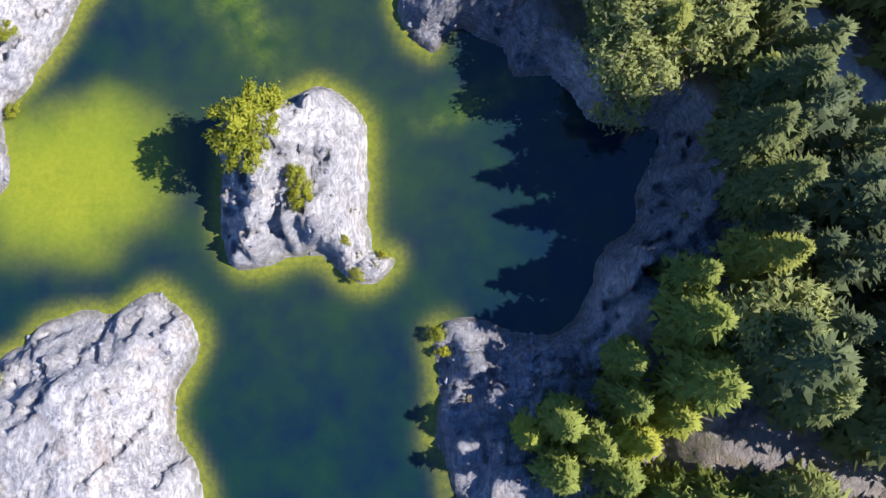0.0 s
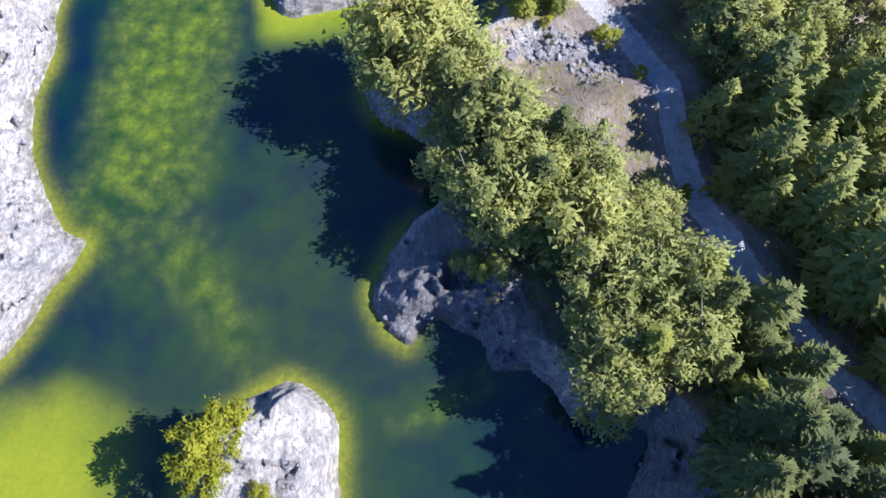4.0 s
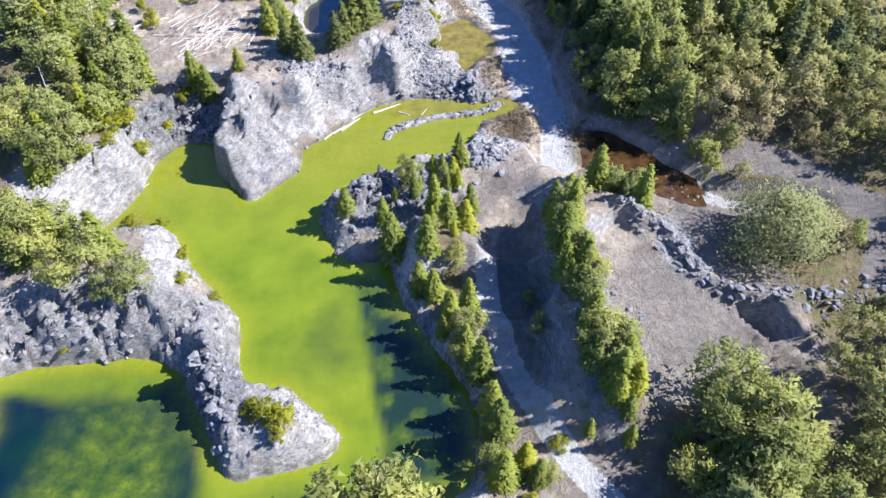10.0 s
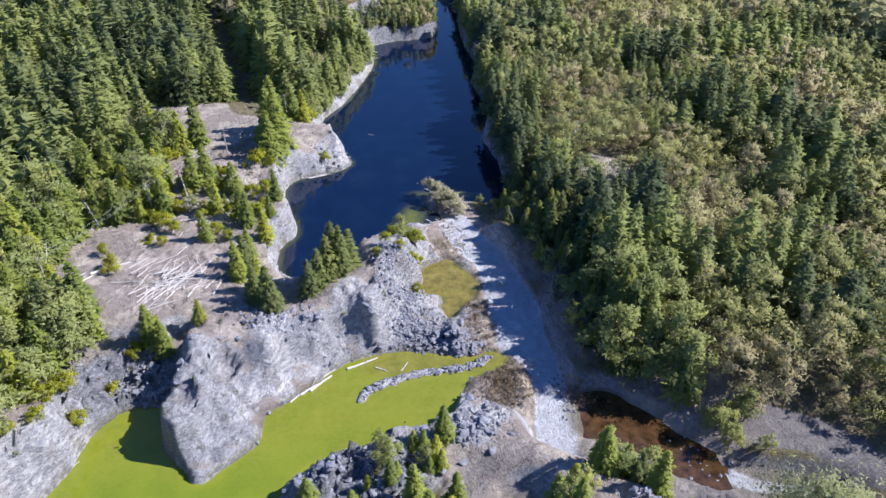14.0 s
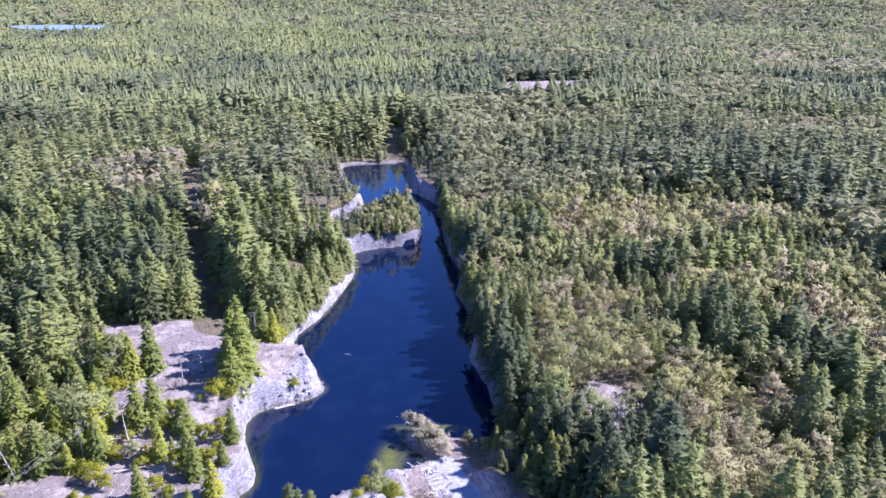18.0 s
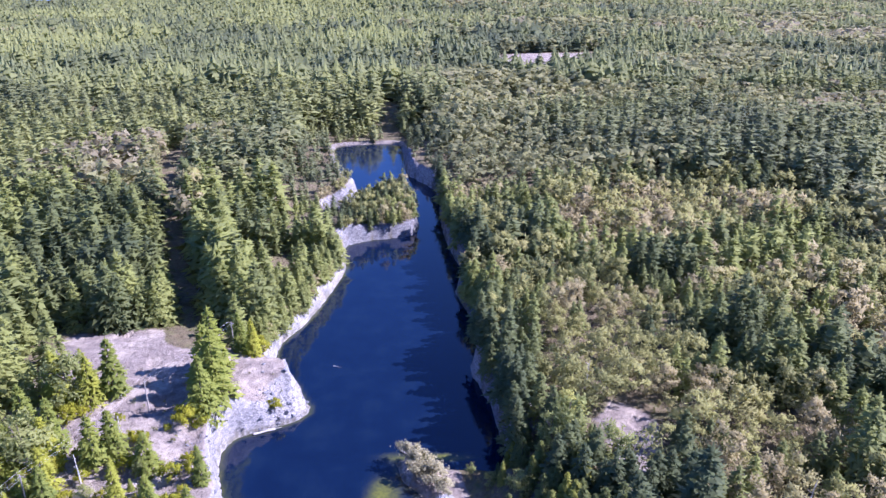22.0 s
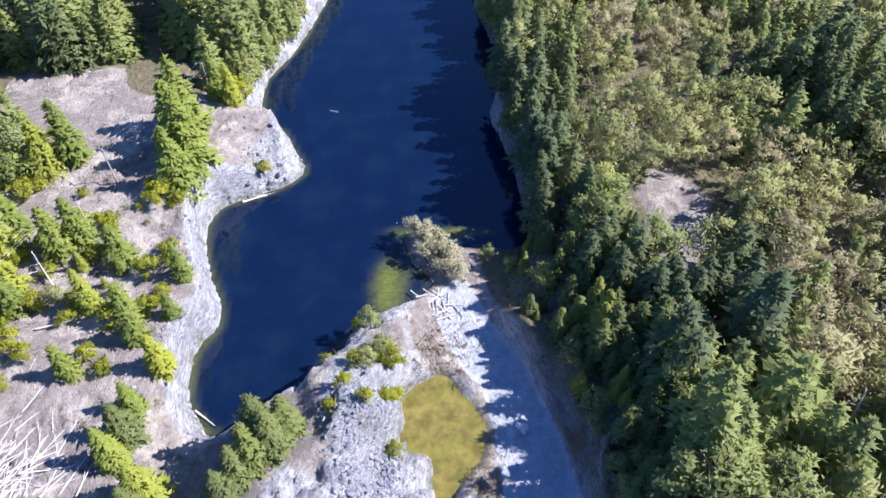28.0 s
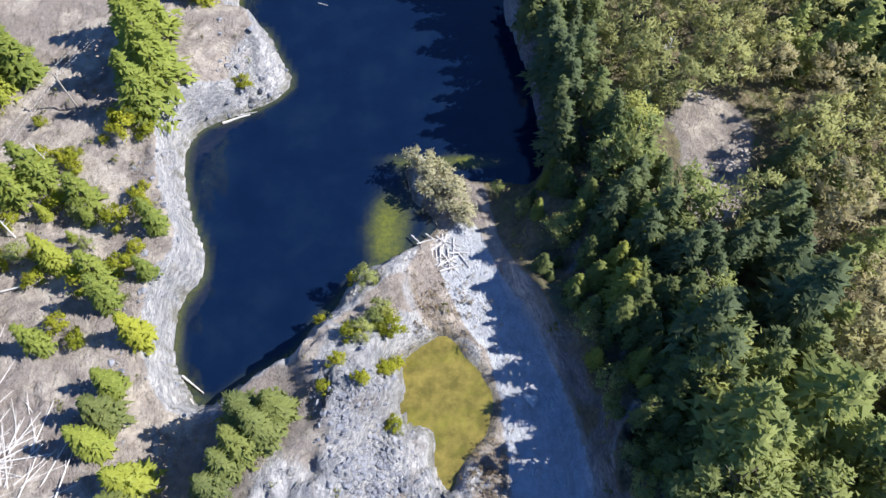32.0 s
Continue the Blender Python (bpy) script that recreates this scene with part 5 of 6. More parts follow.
SHRUBS_LAKE = [(-27.5, 232, 2.6, 0.9), (-34, 218, 3.0, 0.9), (-42, 232, 2.5, 1.0), (-48, 238, 2.6, 1.0), (-21, 290, 4.0, 0.9), (-23, 293, 4.5, 0.9), (-52, 218, 2.6, 1.1), (-15.5, 268, 3.4, 0.8), (4.4, 216, 3.0, 0.9), (2.8, 211.6, 2.6, 0.9), (9.6, 213, 3.6, 0.9), (9.8, 217.5, 4.0, 0.9), (0.8, 208.5, 2.2, 0.9), (-55, 244, 3.0, 1.0), (-40, 250, 2.4, 1.0)]
SHRUBS_PLATEAU = [(rng.uniform(-62, -27), rng.uniform(206, 262), rng.uniform(1.6, 4.6), rng.uniform(0.85, 1.1)) for _ in range(38)]
SHRUBS_PLATEAU = [p for p in SHRUBS_PLATEAU if not (-54 < p[0] < -36 and 194 < p[1] < 214)]
sx = np.array(SHRUBS_SOUTH + SHRUBS_NORTH + SHRUBS_LAKE + SHRUBS_PLATEAU)
sh = survey(sx[:, 0], sx[:, 1])[0]
for n, (x, y, tall, wide) in enumerate(sx):
    plant(shrubs, x, y, max(sh[n], 0) - 0.1, tall, wide, n)
WILLOWS = [(17.5, 245, 5.0, 1.2), (20, 241.5, 4.6, 1.3), (15.5, 248, 4.2, 1.2), (22, 238.5, 3.4, 1.2), (19.5, 244.5, 4.0, 1.2)]
sx = np.array(WILLOWS)
sh = survey(sx[:, 0], sx[:, 1])[0]
for n, (x, y, tall, wide) in enumerate(sx):
    plant(willows, x, y, max(sh[n], 0) - 0.1, tall, wide, n)
plant(big_willow, 68, 135, 3.0, 9.0, 1.0, 0)
for root in firs + tall_firs + sun_firs + alders + shrubs + willows + big_willow:
    for o in list(root.children):
        bpy.data.objects.remove(o)
    bpy.data.objects.remove(root)


def scatter(name, templates, places, material, label, seed):
    """Many trees or stones joined in one mesh. places: x, y, z, height, breadth, tone."""
    r = np.random.RandomState(seed)
    pick = r.randint(0, len(templates), len(places))
    co, nor, tone = [], [], []
    for k, (tpl, tn) in enumerate(templates):
        p = places[pick == k]
        a = r.rand(len(p)) * 6.283
        c, s = np.cos(a)[:, None], np.sin(a)[:, None]
        t, w = tpl[None], (p[:, 3] * p[:, 4])[:, None]
        co.append(np.stack([(t[..., 0] * c - t[..., 1] * s) * w + p[:, 0:1], (t[..., 0] * s + t[..., 1] * c) * w + p[:, 1:2], t[..., 2] * p[:, 3:4] + p[:, 2:3]], -1).reshape(-1, 3))
        if tn is not None:
            n = tn[None]
            nor.append(np.stack([n[..., 0] * c - n[..., 1] * s, n[..., 0] * s + n[..., 1] * c, n[..., 2] + 0 * c], -1).reshape(-1, 3))
        tone.append(np.repeat(p[:, 5], tpl.shape[0]))
    co, tone = np.concatenate(co), np.concatenate(tone)
    me = mesh_of(name, co, np.arange(len(co)).reshape(-1, 3))
    if nor:
        me.polygons.foreach_set("use_smooth", np.ones(len(me.polygons), bool))
        me.normals_split_custom_set_from_vertices(np.concatenate(nor).astype(np.float32))
    me.materials.append(material)
    paint(me, "tone", tone, "FLOAT")
    return tagged(new(name, me), label, "woods", kind="stuff")


def spire(r, whorls, arms):
    """A far fir: skirts of single boughs."""
    out = []
    for k in range(whorls):
        u, a0 = k / whorls, r.random() * 6.28
        z, w = 0.12 + 0.72 * u, 0.19 * (1 - u) ** 0.8 + 0.03
        for i in range(arms):
            z = 0.12 + 0.72 * u + 0.08 * (r.random() - 0.5)
            a, b = a0 + 6.283 * i / arms, 0.62 * 6.283 / arms
            L = w * (0.75 + 0.5 * r.random())
            out.append(((0, 0, z + 0.6 / whorls), (L * math.cos(a - b), L * math.sin(a - b), z - 0.05 * r.random()), (L * math.cos(a + b), L * math.sin(a + b), z - 0.05 * r.random()), (0, 0, z - 0.1)))
    out.append(((0, 0, 1.02), (0.03, 0.02, 0.8), (-0.03, 0.02, 0.8), (0, -0.1, 0.7)))
    out.append(((0, 0, 1.02), (-0.02, -0.03, 0.8), (0.02, -0.03, 0.8), (0, 0.1, 0.7)))
    return out


FIR_MID = [foliage(fir_tris(rng, 0.17 + 0.012 * k, 16, 9, 6, 0.051), 0.72) for k in range(6)]
ALDER_MID = [foliage(broadleaf_tris(rng, 0.32, 14, 5, 8, 0.050, 0.06, 0.34), 0.75) for _ in range(6)]
FIR_FAR = [foliage(spire(rng, 6, 5), 0.85) for _ in range(6)]
FIR_FARTHER = [foliage(spire(rng, 3, 4), 0.9) for _ in range(6)]
FIR_FARTHEST = [foliage(spire(rng, 2, 4), 0.9) for _ in range(6)]
ALDER_FAR = [foliage(clump_tris(rng, 0.34, 8, 5, 0.14, 0.1, 0.85), 0.8) for _ in range(6)]
ALDER_FARTHER = [foliage(clump_tris(rng, 0.36, 6, 3, 0.2, 0.1), 0.85) for _ in range(6)]
FIR_NEXT = [foliage(fir_tris(rng, 0.155, 10, 5, 2, 0.115), 0.88) for _ in range(6)]
FIR_SOME = [foliage(fir_tris(rng, 0.17, 13, 7, 2, 0.102), 0.82) for _ in range(6)]
ALDER_SOME = [foliage(broadleaf_tris(rng, 0.33, 8, 5, 4, 0.085, 0.08, 0.4), 0.85) for _ in range(6)]
mid_trees = np.array(mid_trees)
aside = np.hypot(np.maximum(np.abs(wanted[:, 0] - 17) - 70, 0), np.maximum(np.abs(wanted[:, 1] - 120) - 175, 0)) > 28
rs = np.random.RandomState(8)
for k, apart, tpl, mat, nm, lab in ((0, False, FIR_MID, MID_NEEDLES, "fir_wood", "dense dark green fir wood round the quarry"), (1, False, ALDER_MID, MID_LEAVES, "alder_wood", "pale budding alder wood round the quarry"), (0, True, FIR_SOME, MID_NEEDLES, "outer_fir_wood", "dense green fir wood beyond the quarry"), (1, True, ALDER_SOME, MID_LEAVES, "outer_alder_wood", "pale budding alder wood beyond the quarry")):
    i = mid_trees[(wanted[mid_trees, 2] % 2 == k) & (aside[mid_trees] == apart)]
    p = np.stack([wanted[i, 0], wanted[i, 1], gh[i], wanted[i, 3], (0.80 if k else 1.2) + 0.35 * rs.rand(len(i)), np.clip(0.16 * (wanted[i, 0] < 0) - 0.10 * ((wanted[i, 0] > 24) & (wanted[i, 1] < 62)) + 0.55 * rs.rand(len(i)) + 2.6 * (fbm(wanted[i, 0] / 20, wanted[i, 1] / 20, 3, 92) - 0.5) + 0.25, 0, 1)], 1)
    scatter(nm, tpl, p, mat, lab, 11 + k)

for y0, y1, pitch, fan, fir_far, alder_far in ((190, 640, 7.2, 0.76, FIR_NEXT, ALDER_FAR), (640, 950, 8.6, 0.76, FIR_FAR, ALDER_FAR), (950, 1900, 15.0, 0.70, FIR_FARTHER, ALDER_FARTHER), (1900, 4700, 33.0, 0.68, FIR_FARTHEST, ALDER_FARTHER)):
    far_places = {}
    x, y, rs = wood(-fan * y1 - 60, fan * y1 + 60, y0, y1, pitch, int(y0))
    m = (x - 5 < (fan + 0.04) * y + 60) & (5 - x < 0.60 * y + 60)
    x, y = x[m], y[m]
    z, *_ = survey(x, y)
    lk = away(x, y, LAKE, True, 60.0)
    rd = away(x, y, RED_CLEARING, True, 60.0)
    wr = away(x, y, WOOD_ROAD, False, 20.0)
    beach = (np.abs(x - 20) < 7) & (y < 640) & (y > 540)
    keep = ((y > 420) | (x > 190) | (x < -150)) & (lk > 2.5) & (rd > 3) & (wr > 8) & ~beach & (((x + 795) / 185) ** 2 + ((y - 2090) / 250) ** 2 > 1)
    x, y, z = x[keep], y[keep], z[keep]
    q, c = rs.rand(len(x)), fbm(x / 95, y / 60, 4, 78)
    side = np.where(x > 40, 0.51, 0.78)
    full = fbm(x / 45, y / 32, 2, 57) < np.where(y < 700, 0.84, 0.72)
    x, y, z, q, c, side = x[full], y[full], z[full], q[full], c[full], side[full]
    stand = 0.62 + 0.76 * fbm(x / 90, y / 60, 3, 58)
    b = (c + 0.22 * (q - 0.5) > side).astype(int)
    for k in (0, 1):
        s = b == k
        grow = 1.0 + 0.25 * (pitch > 8) + 0.35 * (pitch > 20)
        tall = ((12 + 10 * q[s]) if k == 0 else (9 + 6 * q[s])) * grow * stand[s]
        tall = np.where((x[s] > -35) & (x[s] < 45) & (y[s] < 570), 0.45 * tall, tall)
        far_places[k] = np.stack([x[s], y[s], z[s], tall, (1.35 + 0.4 * rs.rand(s.sum())) * (1 + 0.03 * pitch * (pitch > 8)), np.clip(0.16 * (x[s] < 30) + 0.45 * rs.rand(s.sum()) + 1.5 * (fbm(x[s] / 160, y[s] / 120, 3, 91) - 0.5) + 0.3, 0, 1)], 1)
    scatter("far_fir_forest", fir_far, far_places[0], HAZY_NEEDLES, "far conifer forest to the horizon, needles paled for haze", 21)
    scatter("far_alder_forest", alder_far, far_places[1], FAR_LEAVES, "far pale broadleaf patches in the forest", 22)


# ---- stones ----
def stone_mesh(r, name="boulder"):
    """A broken block with worn corners."""
    bm = bmesh.new()
    for _ in range(11):
        v = Vector((r.gauss(0, 1), r.gauss(0, 1), r.gauss(0, 1))).normalized()
        bm.verts.new((v.x * 0.62, v.y * 0.5 * (0.8 + 0.4 * r.random()), v.z * 0.40))
    bmesh.ops.convex_hull(bm, input=bm.verts)
    loose = [v for v in bm.verts if not v.link_faces]
    bmesh.ops.delete(bm, geom=loose, context="VERTS")
    bmesh.ops.triangulate(bm, faces=bm.faces)
    me = bpy.data.meshes.new(name)
    bm.to_mesh(me)
    bm.free()
    me.materials.append(STONE)
    return me


rng = random.Random(9)
STONES = [stone_mesh(rng) for _ in range(9)]
# fields of broken stone: x, y, reach in x and y, share, greatest size
TALUS = [(7, 197, 3.5, 5, 16, 0.7), (4, 205, 3.5, 6, 14, 0.6), (9, 191, 5, 4, 12, 0.8), (-14, 186, 8, 4, 5, 0.8), (-46, 179, 9, 5, 9, 0.9), (-40, 176, 4, 4, 5, 1.2), (10, 190, 7, 4, 9, 1.1), (17, 187, 4, 3, 8, 1.5), (6, 201, 4, 8, 9, 0.8), (-29, 110, 4, 7, 9, 1.4), (-9, 150, 7, 6, 9, 1.4), (2, 153, 8, 5, 5, 1.2), (20, 86, 9, 3, 7, 1.1), (26, 82, 5, 3, 4, 0.9), (-62, 146, 7, 4, 6, 0.9), (-22, 188, 6, 4, 4, 1.0), (-18, 106, 6, 4, 4, 0.8), (18, 160, 5, 4, 6, 1.3), (37, 112, 2.5, 9, 6, 1.1), (-52, 121, 14, 3, 6, 1.0), (-26, 17, 8, 9, 4, 0.7), (-60, -8, 14, 9, 4, 0.7), (-68, 75, 6, 30, 7, 0.7), (22, 168, 3, 3, 2, 0.9), (-27, 240, 4, 24, 6, 0.8), (-14, 270, 6, 6, 3, 0.9), (5, -6, 8, 6, 5, 1.0), (36, 172, 2, 5, 2, 0.6), (57, 154, 8, 5, 5, 0.6)]
spots = []
for tx_, ty_, rx, ry, share, big in TALUS:
    for _ in range(share * 34):
        spots.append((rng.gauss(tx_, rx * 0.6), rng.gauss(ty_, ry * 0.6), big * (0.16 + 0.84 * rng.random() ** 3.5)))
for line, n, jitter, big in ((BERM, 420, 1.5, 1.2), (BOOM, 200, 0.7, 0.8), (POOL, 500, 0.6, 0.7), (LAKE[:70], 160, 0.6, 0.8)):
    for _ in range(n):
        i = rng.randrange(len(line) - 1)
        f = rng.random()
        p = line[i] * (1 - f) + line[i + 1] * f
        spots.append((p[0] + rng.gauss(0, jitter), p[1] + rng.gauss(0, jitter), big * (0.2 + 0.8 * rng.random() ** 3)))
spots = np.array(spots)
sz, _, _, _, _, sd, std, _, _ = survey(spots[:, 0], spots[:, 1])
ok = (sz > -0.1) & (std > 2.2)
spots, sz = spots[ok], sz[ok]
order = np.argsort(-spots[:, 2])
for n, i in enumerate(order[:290]):
    x, y, big = spots[i]
    ob = new("boulder", STONES[n % len(STONES)])
    ob.parent = ground
    ob.matrix_basis = pose(x, y, sz[i] + 0.08 * big, rng.uniform(-25, 25), rng.uniform(-25, 25), rng.uniform(0, 360)) @ Matrix.Diagonal((big * 1.5, big * 1.5, big * 1.5, 1))
STONE_TPL = []
for me in STONES:
    co = np.zeros(len(me.vertices) * 3)
    me.vertices.foreach_get("co", co)
    co = co.reshape(-1, 3)
    STONE_TPL.append((np.concatenate([co[list(p.vertices)] for p in me.polygons]), None))
rest = order[290:]
p = np.stack([spots[rest, 0], spots[rest, 1], sz[rest] + 0.05, spots[rest, 2] * 1.5, np.ones(len(rest)), np.zeros(len(rest))], 1)
ob = scatter("rubble", STONE_TPL, p, STONE, "loose grey rubble and broken stone on the quarry slopes", 31)
ob["category"] = "rubble"
white_stone = new("white_boulder", stone_mesh(rng, "white_boulder"))
white_stone.data.materials[0] = DRIFT
white_stone.matrix_basis = pose(29.3, 207.2, 0.9, 8, 5, 40) @ Matrix.Diagonal((2.2, 2.2, 2.4, 1))
tagged(white_stone, "single pale boulder lying on the gravel bar", "boulder")


# ---- driftwood ----
def log_mesh(r, length, thick, bend):
    """A barked and bleached trunk, bent, thinner towards its top, with a stub of a branch."""
    out, n = [], 5
    pts = [((k / n - 0.5) * length, bend * length * math.sin(3.14 * k / n), 0.03 * length * (r.random() - 0.5) * (k % 2)) for k in range(n + 1)]
    for k in range(n):
        out += stick(pts[k], pts[k + 1], thick * (1 - 0.55 * k / n), thick * (1 - 0.55 * (k + 1) / n), 7)
    for k, s in ((0, -1), (n, 1)):
        t = thick * (1 if k == 0 else 0.45)
        out += stick(pts[k], (pts[k][0] + s * 0.04, pts[k][1], pts[k][2]), t, 0.001, 7)
    m = pts[3]
    out += stick(m, (m[0] + 0.25, m[1] + 0.12 * length * (r.random() - 0.5), m[2] + 0.3), thick * 0.35, thick * 0.15, 4)
    return faces_mesh("log", out, DRIFT)


LOGS = [log_mesh(rng, 1.0, 0.030 + 0.01 * (k % 3), 0.05 * (rng.random() - 0.5)) for k in range(6)]


def drop_log(x, y, length, turn, z=None, label="bleached driftwood log lying on bare quarry ground", tilt=0.0, thick=1.0):
    g = survey(np.array([x]), np.array([y]))[0][0] if z is None else z
    ob = new("log", LOGS[rng.randrange(len(LOGS))])
    ob.matrix_basis = pose(x, y, g + 0.02 * length + 0.05, 0, tilt, turn) @ Matrix.Diagonal((length, length * thick, length * thick, 1))
    return tagged(ob, label, "log", "driftwood logs")


for k in range(120):
    x, y = rng.gauss(-43.5, 3.6), rng.gauss(202.5, 3.4)
    drop_log(x, y, 2.6 + 4.2 * rng.random(), rng.gauss(55, 30), z=None, thick=0.42, tilt=rng.uniform(-5, 5))
for k in range(7):
    drop_log(rng.uniform(-66, -50), rng.uniform(193, 212), 4 + 5 * rng.random(), rng.gauss(38, 12), thick=0.9)
for k in range(7):
    drop_log(rng.gauss(-40, 8), rng.gauss(222, 14), 2.5 + 3 * rng.random(), rng.gauss(20, 45), thick=0.7)
for x, y, L, a in ((-12.5, 176.6, 4.5, 40), (-10.5, 178, 5.5, 45), (-8.8, 181, 3.5, 40), (-2.5, 183, 6.5, 25), (-15, 174.5, 3, 48), (-4, 184.6, 2.6, 20), (1.5, 181, 3, -30), (6, 181.5, 2.6, 60), (-52.5, 160.5, 3.4, 50), (-55, 156, 2.6, 40)):
    drop_log(x, y, L, a, z=0.0, label="pale log afloat at the edge of the green pool")
for k in range(34):
    drop_log(rng.gauss(18, 1.6), rng.gauss(232.5, 1.5), 2.2 + 2 * rng.random(), rng.gauss(-30, 40), z=0.5 + 0.25 * rng.random(), label="white weathered timber heaped on the gravel bar", thick=0.9)
for x, y, L, a in ((16.5, 251, 7, -42), (-21.5, 212.5, 5, -55), (-20.5, 213.5, 4.5, -40), (-22, 211.5, 4, -70), (-17.5, 263.2, 5, 18), (-15.5, 264.2, 3.5, 10)):
    drop_log(x, y, L, a, z=0.1, label="bleached log reaching from the shore into the lake")


# ---- low brush ----
r_ = np.random.RandomState(14)
bx, by = r_.uniform(-95, 110, 8500), r_.uniform(-40, 330, 8500)
bz, bsoil, bscrub, bgrav, bmud, bd, btrack, bflat, _ = survey(bx, by)
grow = np.where(bx < -24, 0.30 * (by > 125), 0.22) + bscrub
ok = (bd > 1.2) & (btrack > 2.6) & (bflat < 0.4) & (r_.rand(len(bx)) < grow)
TUFT = [foliage(clump_tris(rng, 0.6, 4, 5, 0.2, 0.0)) for _ in range(6)]
p = np.stack([bx[ok], by[ok], bz[ok] - 0.05, 0.4 + 1.1 * r_.rand(ok.sum()) ** 2, 0.9 + 0.6 * r_.rand(ok.sum()), r_.rand(ok.sum())], 1)
ob = scatter("underbrush", TUFT, p, BRUSH, "low olive and brown brush on the quarry benches", 41)
ob["category"] = "brush"


# ---- far inlet beyond the woods ----
bm = bmesh.new()
ring = [bm.verts.new((-800 + 130 * math.cos(a) * (1 + 0.2 * math.sin(3 * a)) - 70 * math.sin(a), 2120 + 190 * math.sin(a) * (1 + 0.15 * math.cos(2 * a)), 0)) for a in [6.2832 * k / 40 for k in range(40)]]
bm.faces.new(ring)
me = bpy.data.meshes.new("water_inlet")
bm.to_mesh(me)
bm.free()
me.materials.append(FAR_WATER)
inlet = new("water_inlet", me)
inlet.location.z = float(survey(np.array([-800.0]), np.array([2120.0]))[0].max()) + 14
tagged(inlet, "pale distant inlet shining beyond the forest", "water", kind="structure")


# ---- dead trees, reeds ----
def snag_mesh(r):
    out = stick((0, 0, -0.03), (0.03, 0.02, 1.0), 0.022, 0.006, 6)
    for k in range(9):
        z, a = 0.3 + 0.07 * k, r.random() * 6.283
        L = 0.16 * (1 - 0.06 * k)
        out += stick((0.03 * z, 0.02 * z, z), (L * math.cos(a), L * math.sin(a), z + 0.03), 0.006, 0.002, 4)
    return faces_mesh("dead_tree", out, DRIFT)


rng = random.Random(21)
for x, y, tall, lean, turn in ((-71, 206, 9, 14, 20), (-66, 226, 8, 10, 200), (-47, 236, 7, 18, 120), (-44, 249, 8, 12, 300), (-72, 178, 8, 9, 80), (62, 210, 10, 6, 40), (75, 200, 11, 8, 170), (58, 262, 9, 10, 260), (84, 215, 10, 7, 10)):
    ob = new("dead_tree", snag_mesh(rng))
    g = survey(np.array([float(x)]), np.array([float(y)]))[0][0]
    ob.matrix_basis = pose(x, y, g, 0, lean, turn) @ Matrix.Diagonal((tall, tall, tall, 1))
    tagged(ob, "leaning bleached dead tree among the green firs", "dead tree", "dead trees")
r_ = np.random.RandomState(33)
rx_ = np.concatenate([r_.normal(25.5, 2.6, 700), r_.normal(22, 2.2, 400), r_.normal(39, 2, 150), r_.normal(15, 4, 250)])
ry_ = np.concatenate([r_.normal(174, 4, 700), r_.normal(196, 8, 400), r_.normal(172, 2, 150), r_.normal(222, 4, 250)])
rz_, *_, rd_, rt_, rf_, _ = survey(rx_, ry_)
ok = (rd_ > 0.2) & (rz_ < 3)
p = np.stack([rx_[ok], ry_[ok], rz_[ok] - 0.03, 0.4 + 0.6 * r_.rand(ok.sum()), 0.7 + 0.4 * r_.rand(ok.sum()), r_.rand(ok.sum())], 1)
ob = scatter("dry_reeds", TUFT, p, REEDS, "dry tan reeds at the end of the green pool", 43)
ob["category"] = "reeds"
drop_log(-2, 291, 2.2, -25, z=0.0, label="small pale log afloat on the lake")


# ---- power line over the west plateau ----
def beam(size, at, material, name, parent, label=""):
    """A bar with planed edges, as one part."""
    bm = bmesh.new()
    bmesh.ops.create_cube(bm, size=1.0, matrix=Matrix.Translation(at) @ Matrix.Diagonal((*size, 1)))
    bmesh.ops.bevel(bm, geom=bm.edges[:], offset=0.02, segments=1, affect="EDGES")
    me = bpy.data.meshes.new(name)
    bm.to_mesh(me)
    bm.free()
    me.materials.append(material)
    ob = new(name, me)
    ob.parent = parent
    if label:
        ob["label"] = label
    return ob


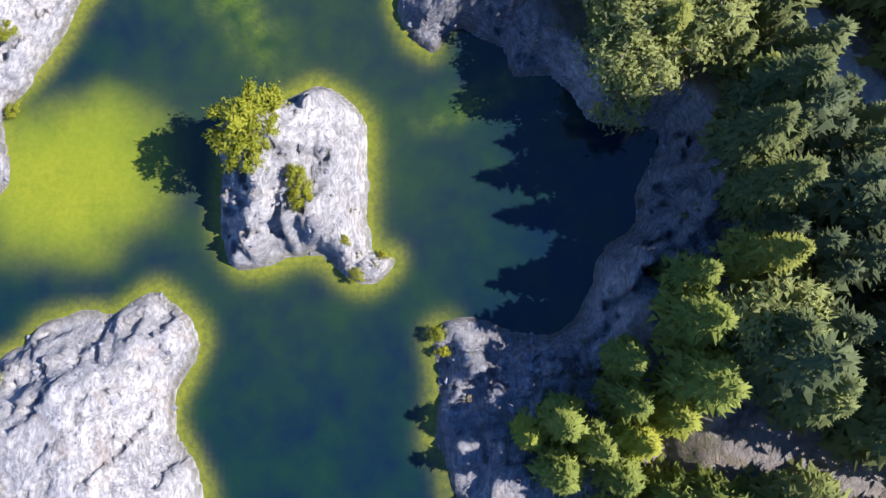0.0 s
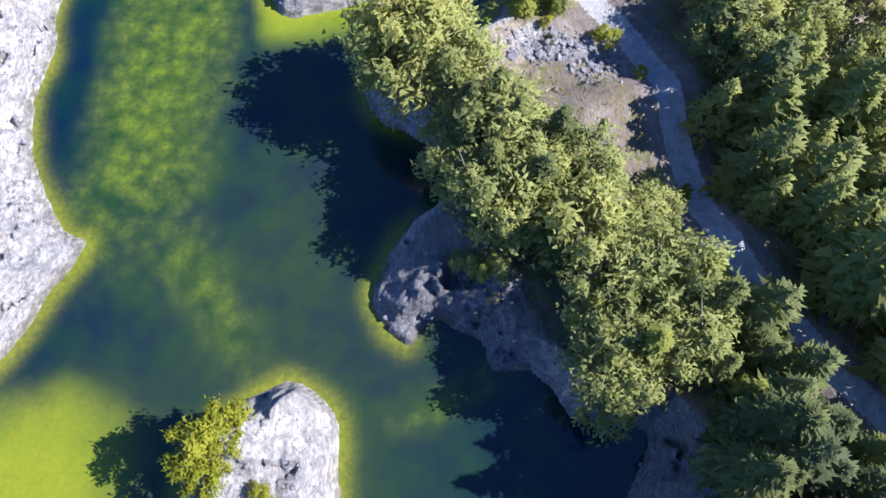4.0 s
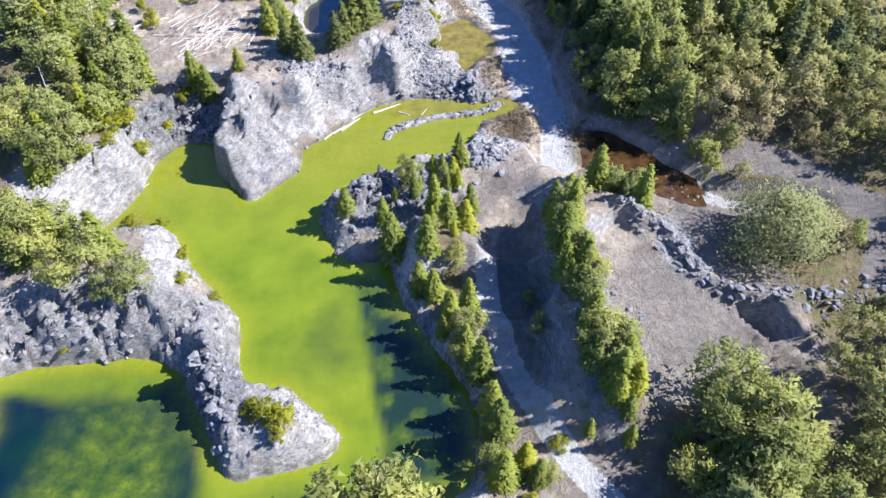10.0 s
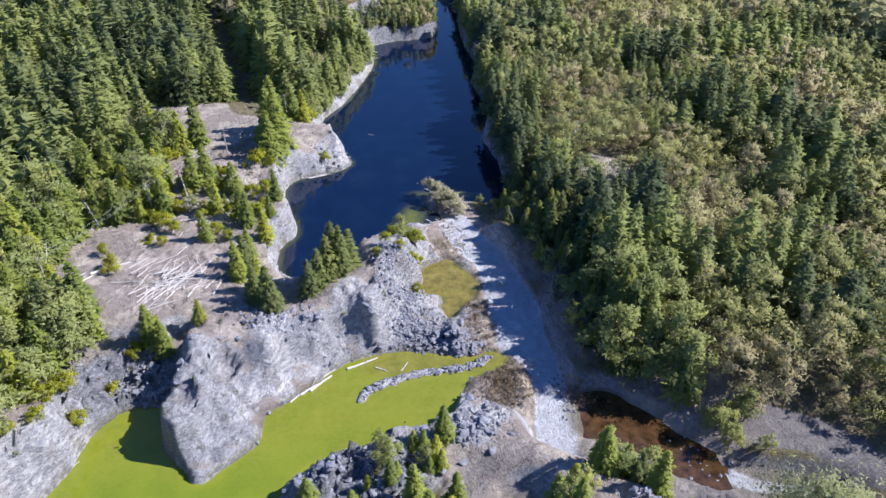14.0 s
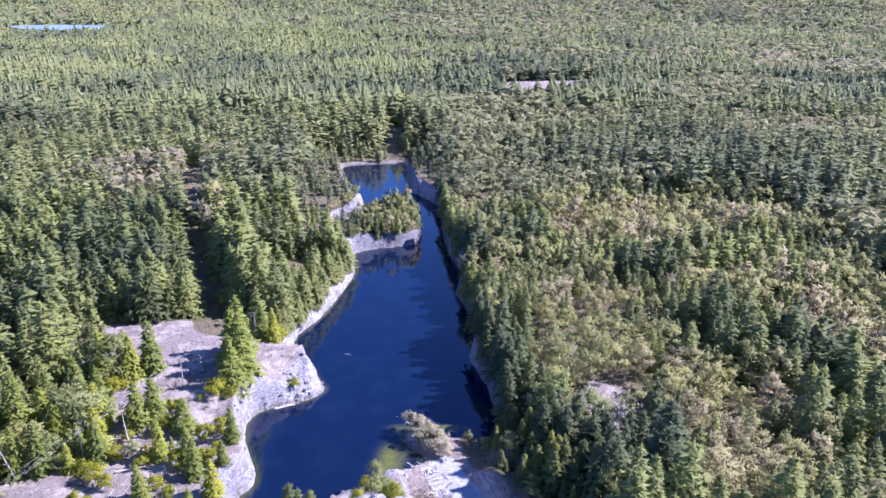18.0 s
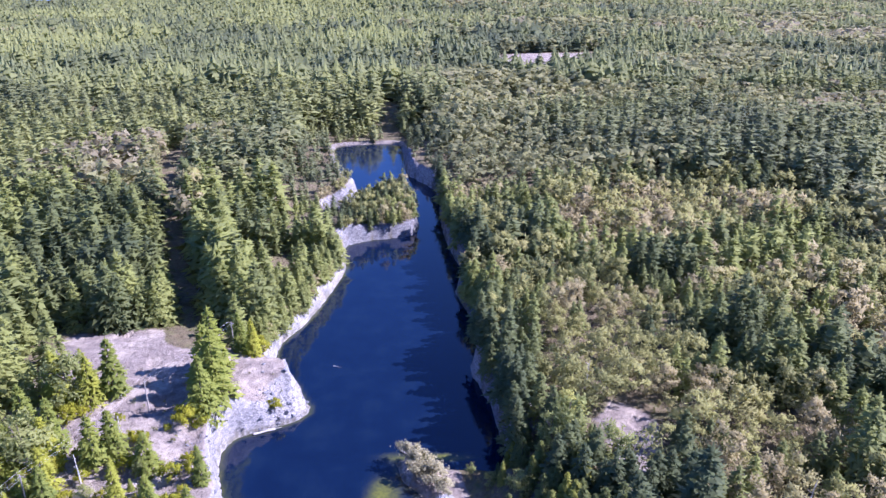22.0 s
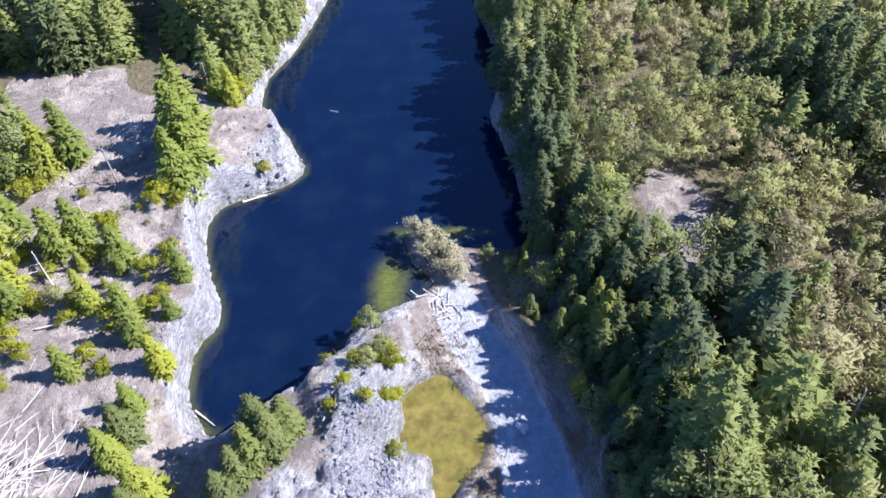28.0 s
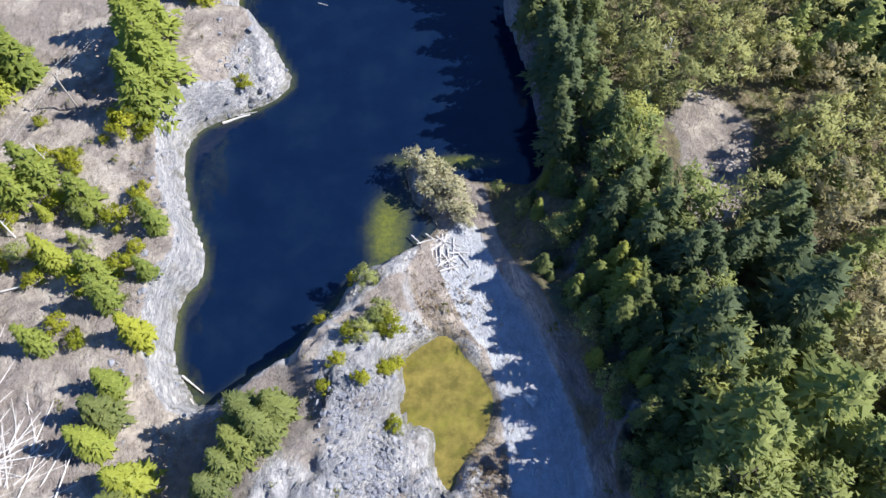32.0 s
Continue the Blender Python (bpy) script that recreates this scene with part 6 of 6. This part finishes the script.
WEATHERED = plain_material("weathered_pole_wood", (0.30, 0.26, 0.22), (0.46, 0.42, 0.37), 1.5)
PORCELAIN = plain_material("brown_porcelain", (0.10, 0.05, 0.03), (0.16, 0.08, 0.05), 4.0, 0.25, 0.05)
WIRE = plain_material("bare_aluminium_wire", (0.55, 0.55, 0.54), (0.66, 0.66, 0.65), 6.0, 0.4, 0.05)
POLE_TALL, ARM_TURN = 8.6, -23.5
POLES = [(-67.8, 199.8), (-54.5, 230.7), (-41.6, 260.6), (-28.6, 291.0)]
pole_thing = bpy.data.objects.new("utility_pole", None)
scene.collection.objects.link(pole_thing)
tagged(pole_thing, "weathered wooden power pole with crossarm on pale quarry ground", "utility pole", "poles of the power line")
shaft = new("pole", faces_mesh("pole", stick((0, 0, -0.6), (0, 0, POLE_TALL), 0.17, 0.11, 9) + stick((0, 0, POLE_TALL), (0, 0, POLE_TALL + 0.05), 0.11, 0.001, 9), WEATHERED))
shaft.parent = pole_thing
beam((2.2, 0.11, 0.14), (0, 0.15, POLE_TALL - 0.45), WEATHERED, "crossarm", pole_thing)
HOLDS = [(-0.95, 0.15), (0.35, 0.15), (0.95, 0.15)]
for hx, hy in HOLDS:
    z0 = POLE_TALL - 0.38
    pin = new("insulator", faces_mesh("insulator", stick((hx, hy, z0), (hx, hy, z0 + 0.12), 0.03, 0.06, 8) + stick((hx, hy, z0 + 0.12), (hx, hy, z0 + 0.24), 0.075, 0.03, 8), PORCELAIN))
    pin.parent = pole_thing
    pin["label"] = "brown porcelain insulator"
pole_z = survey(np.array([p[0] for p in POLES]), np.array([p[1] for p in POLES]))[0]
spots_of_poles = [pose(px_, py_, float(pz_), 0, 0, ARM_TURN) for (px_, py_), pz_ in zip(POLES, pole_z)]
for m_ in spots_of_poles[1:]:
    copy_thing(pole_thing, m_)
pole_thing.matrix_basis = spots_of_poles[0]
for m0, m1 in zip(spots_of_poles[:-1], spots_of_poles[1:]):
    for hx, hy in HOLDS:
        a, b = m0 @ Vector((hx, hy, POLE_TALL - 0.14)), m1 @ Vector((hx, hy, POLE_TALL - 0.14))
        pts = [a.lerp(b, k / 14) - Vector((0, 0, 4 * 0.9 * (k / 14) * (1 - k / 14))) for k in range(15)]
        tris = []
        for p0, p1 in zip(pts[:-1], pts[1:]):
            tris += stick(p0, p1, 0.012, 0.012, 4)
        tagged(new("power_cable", faces_mesh("power_cable", tris, WIRE)), "thin bare overhead wire slung between two wooden poles", "cable", "overhead wires")
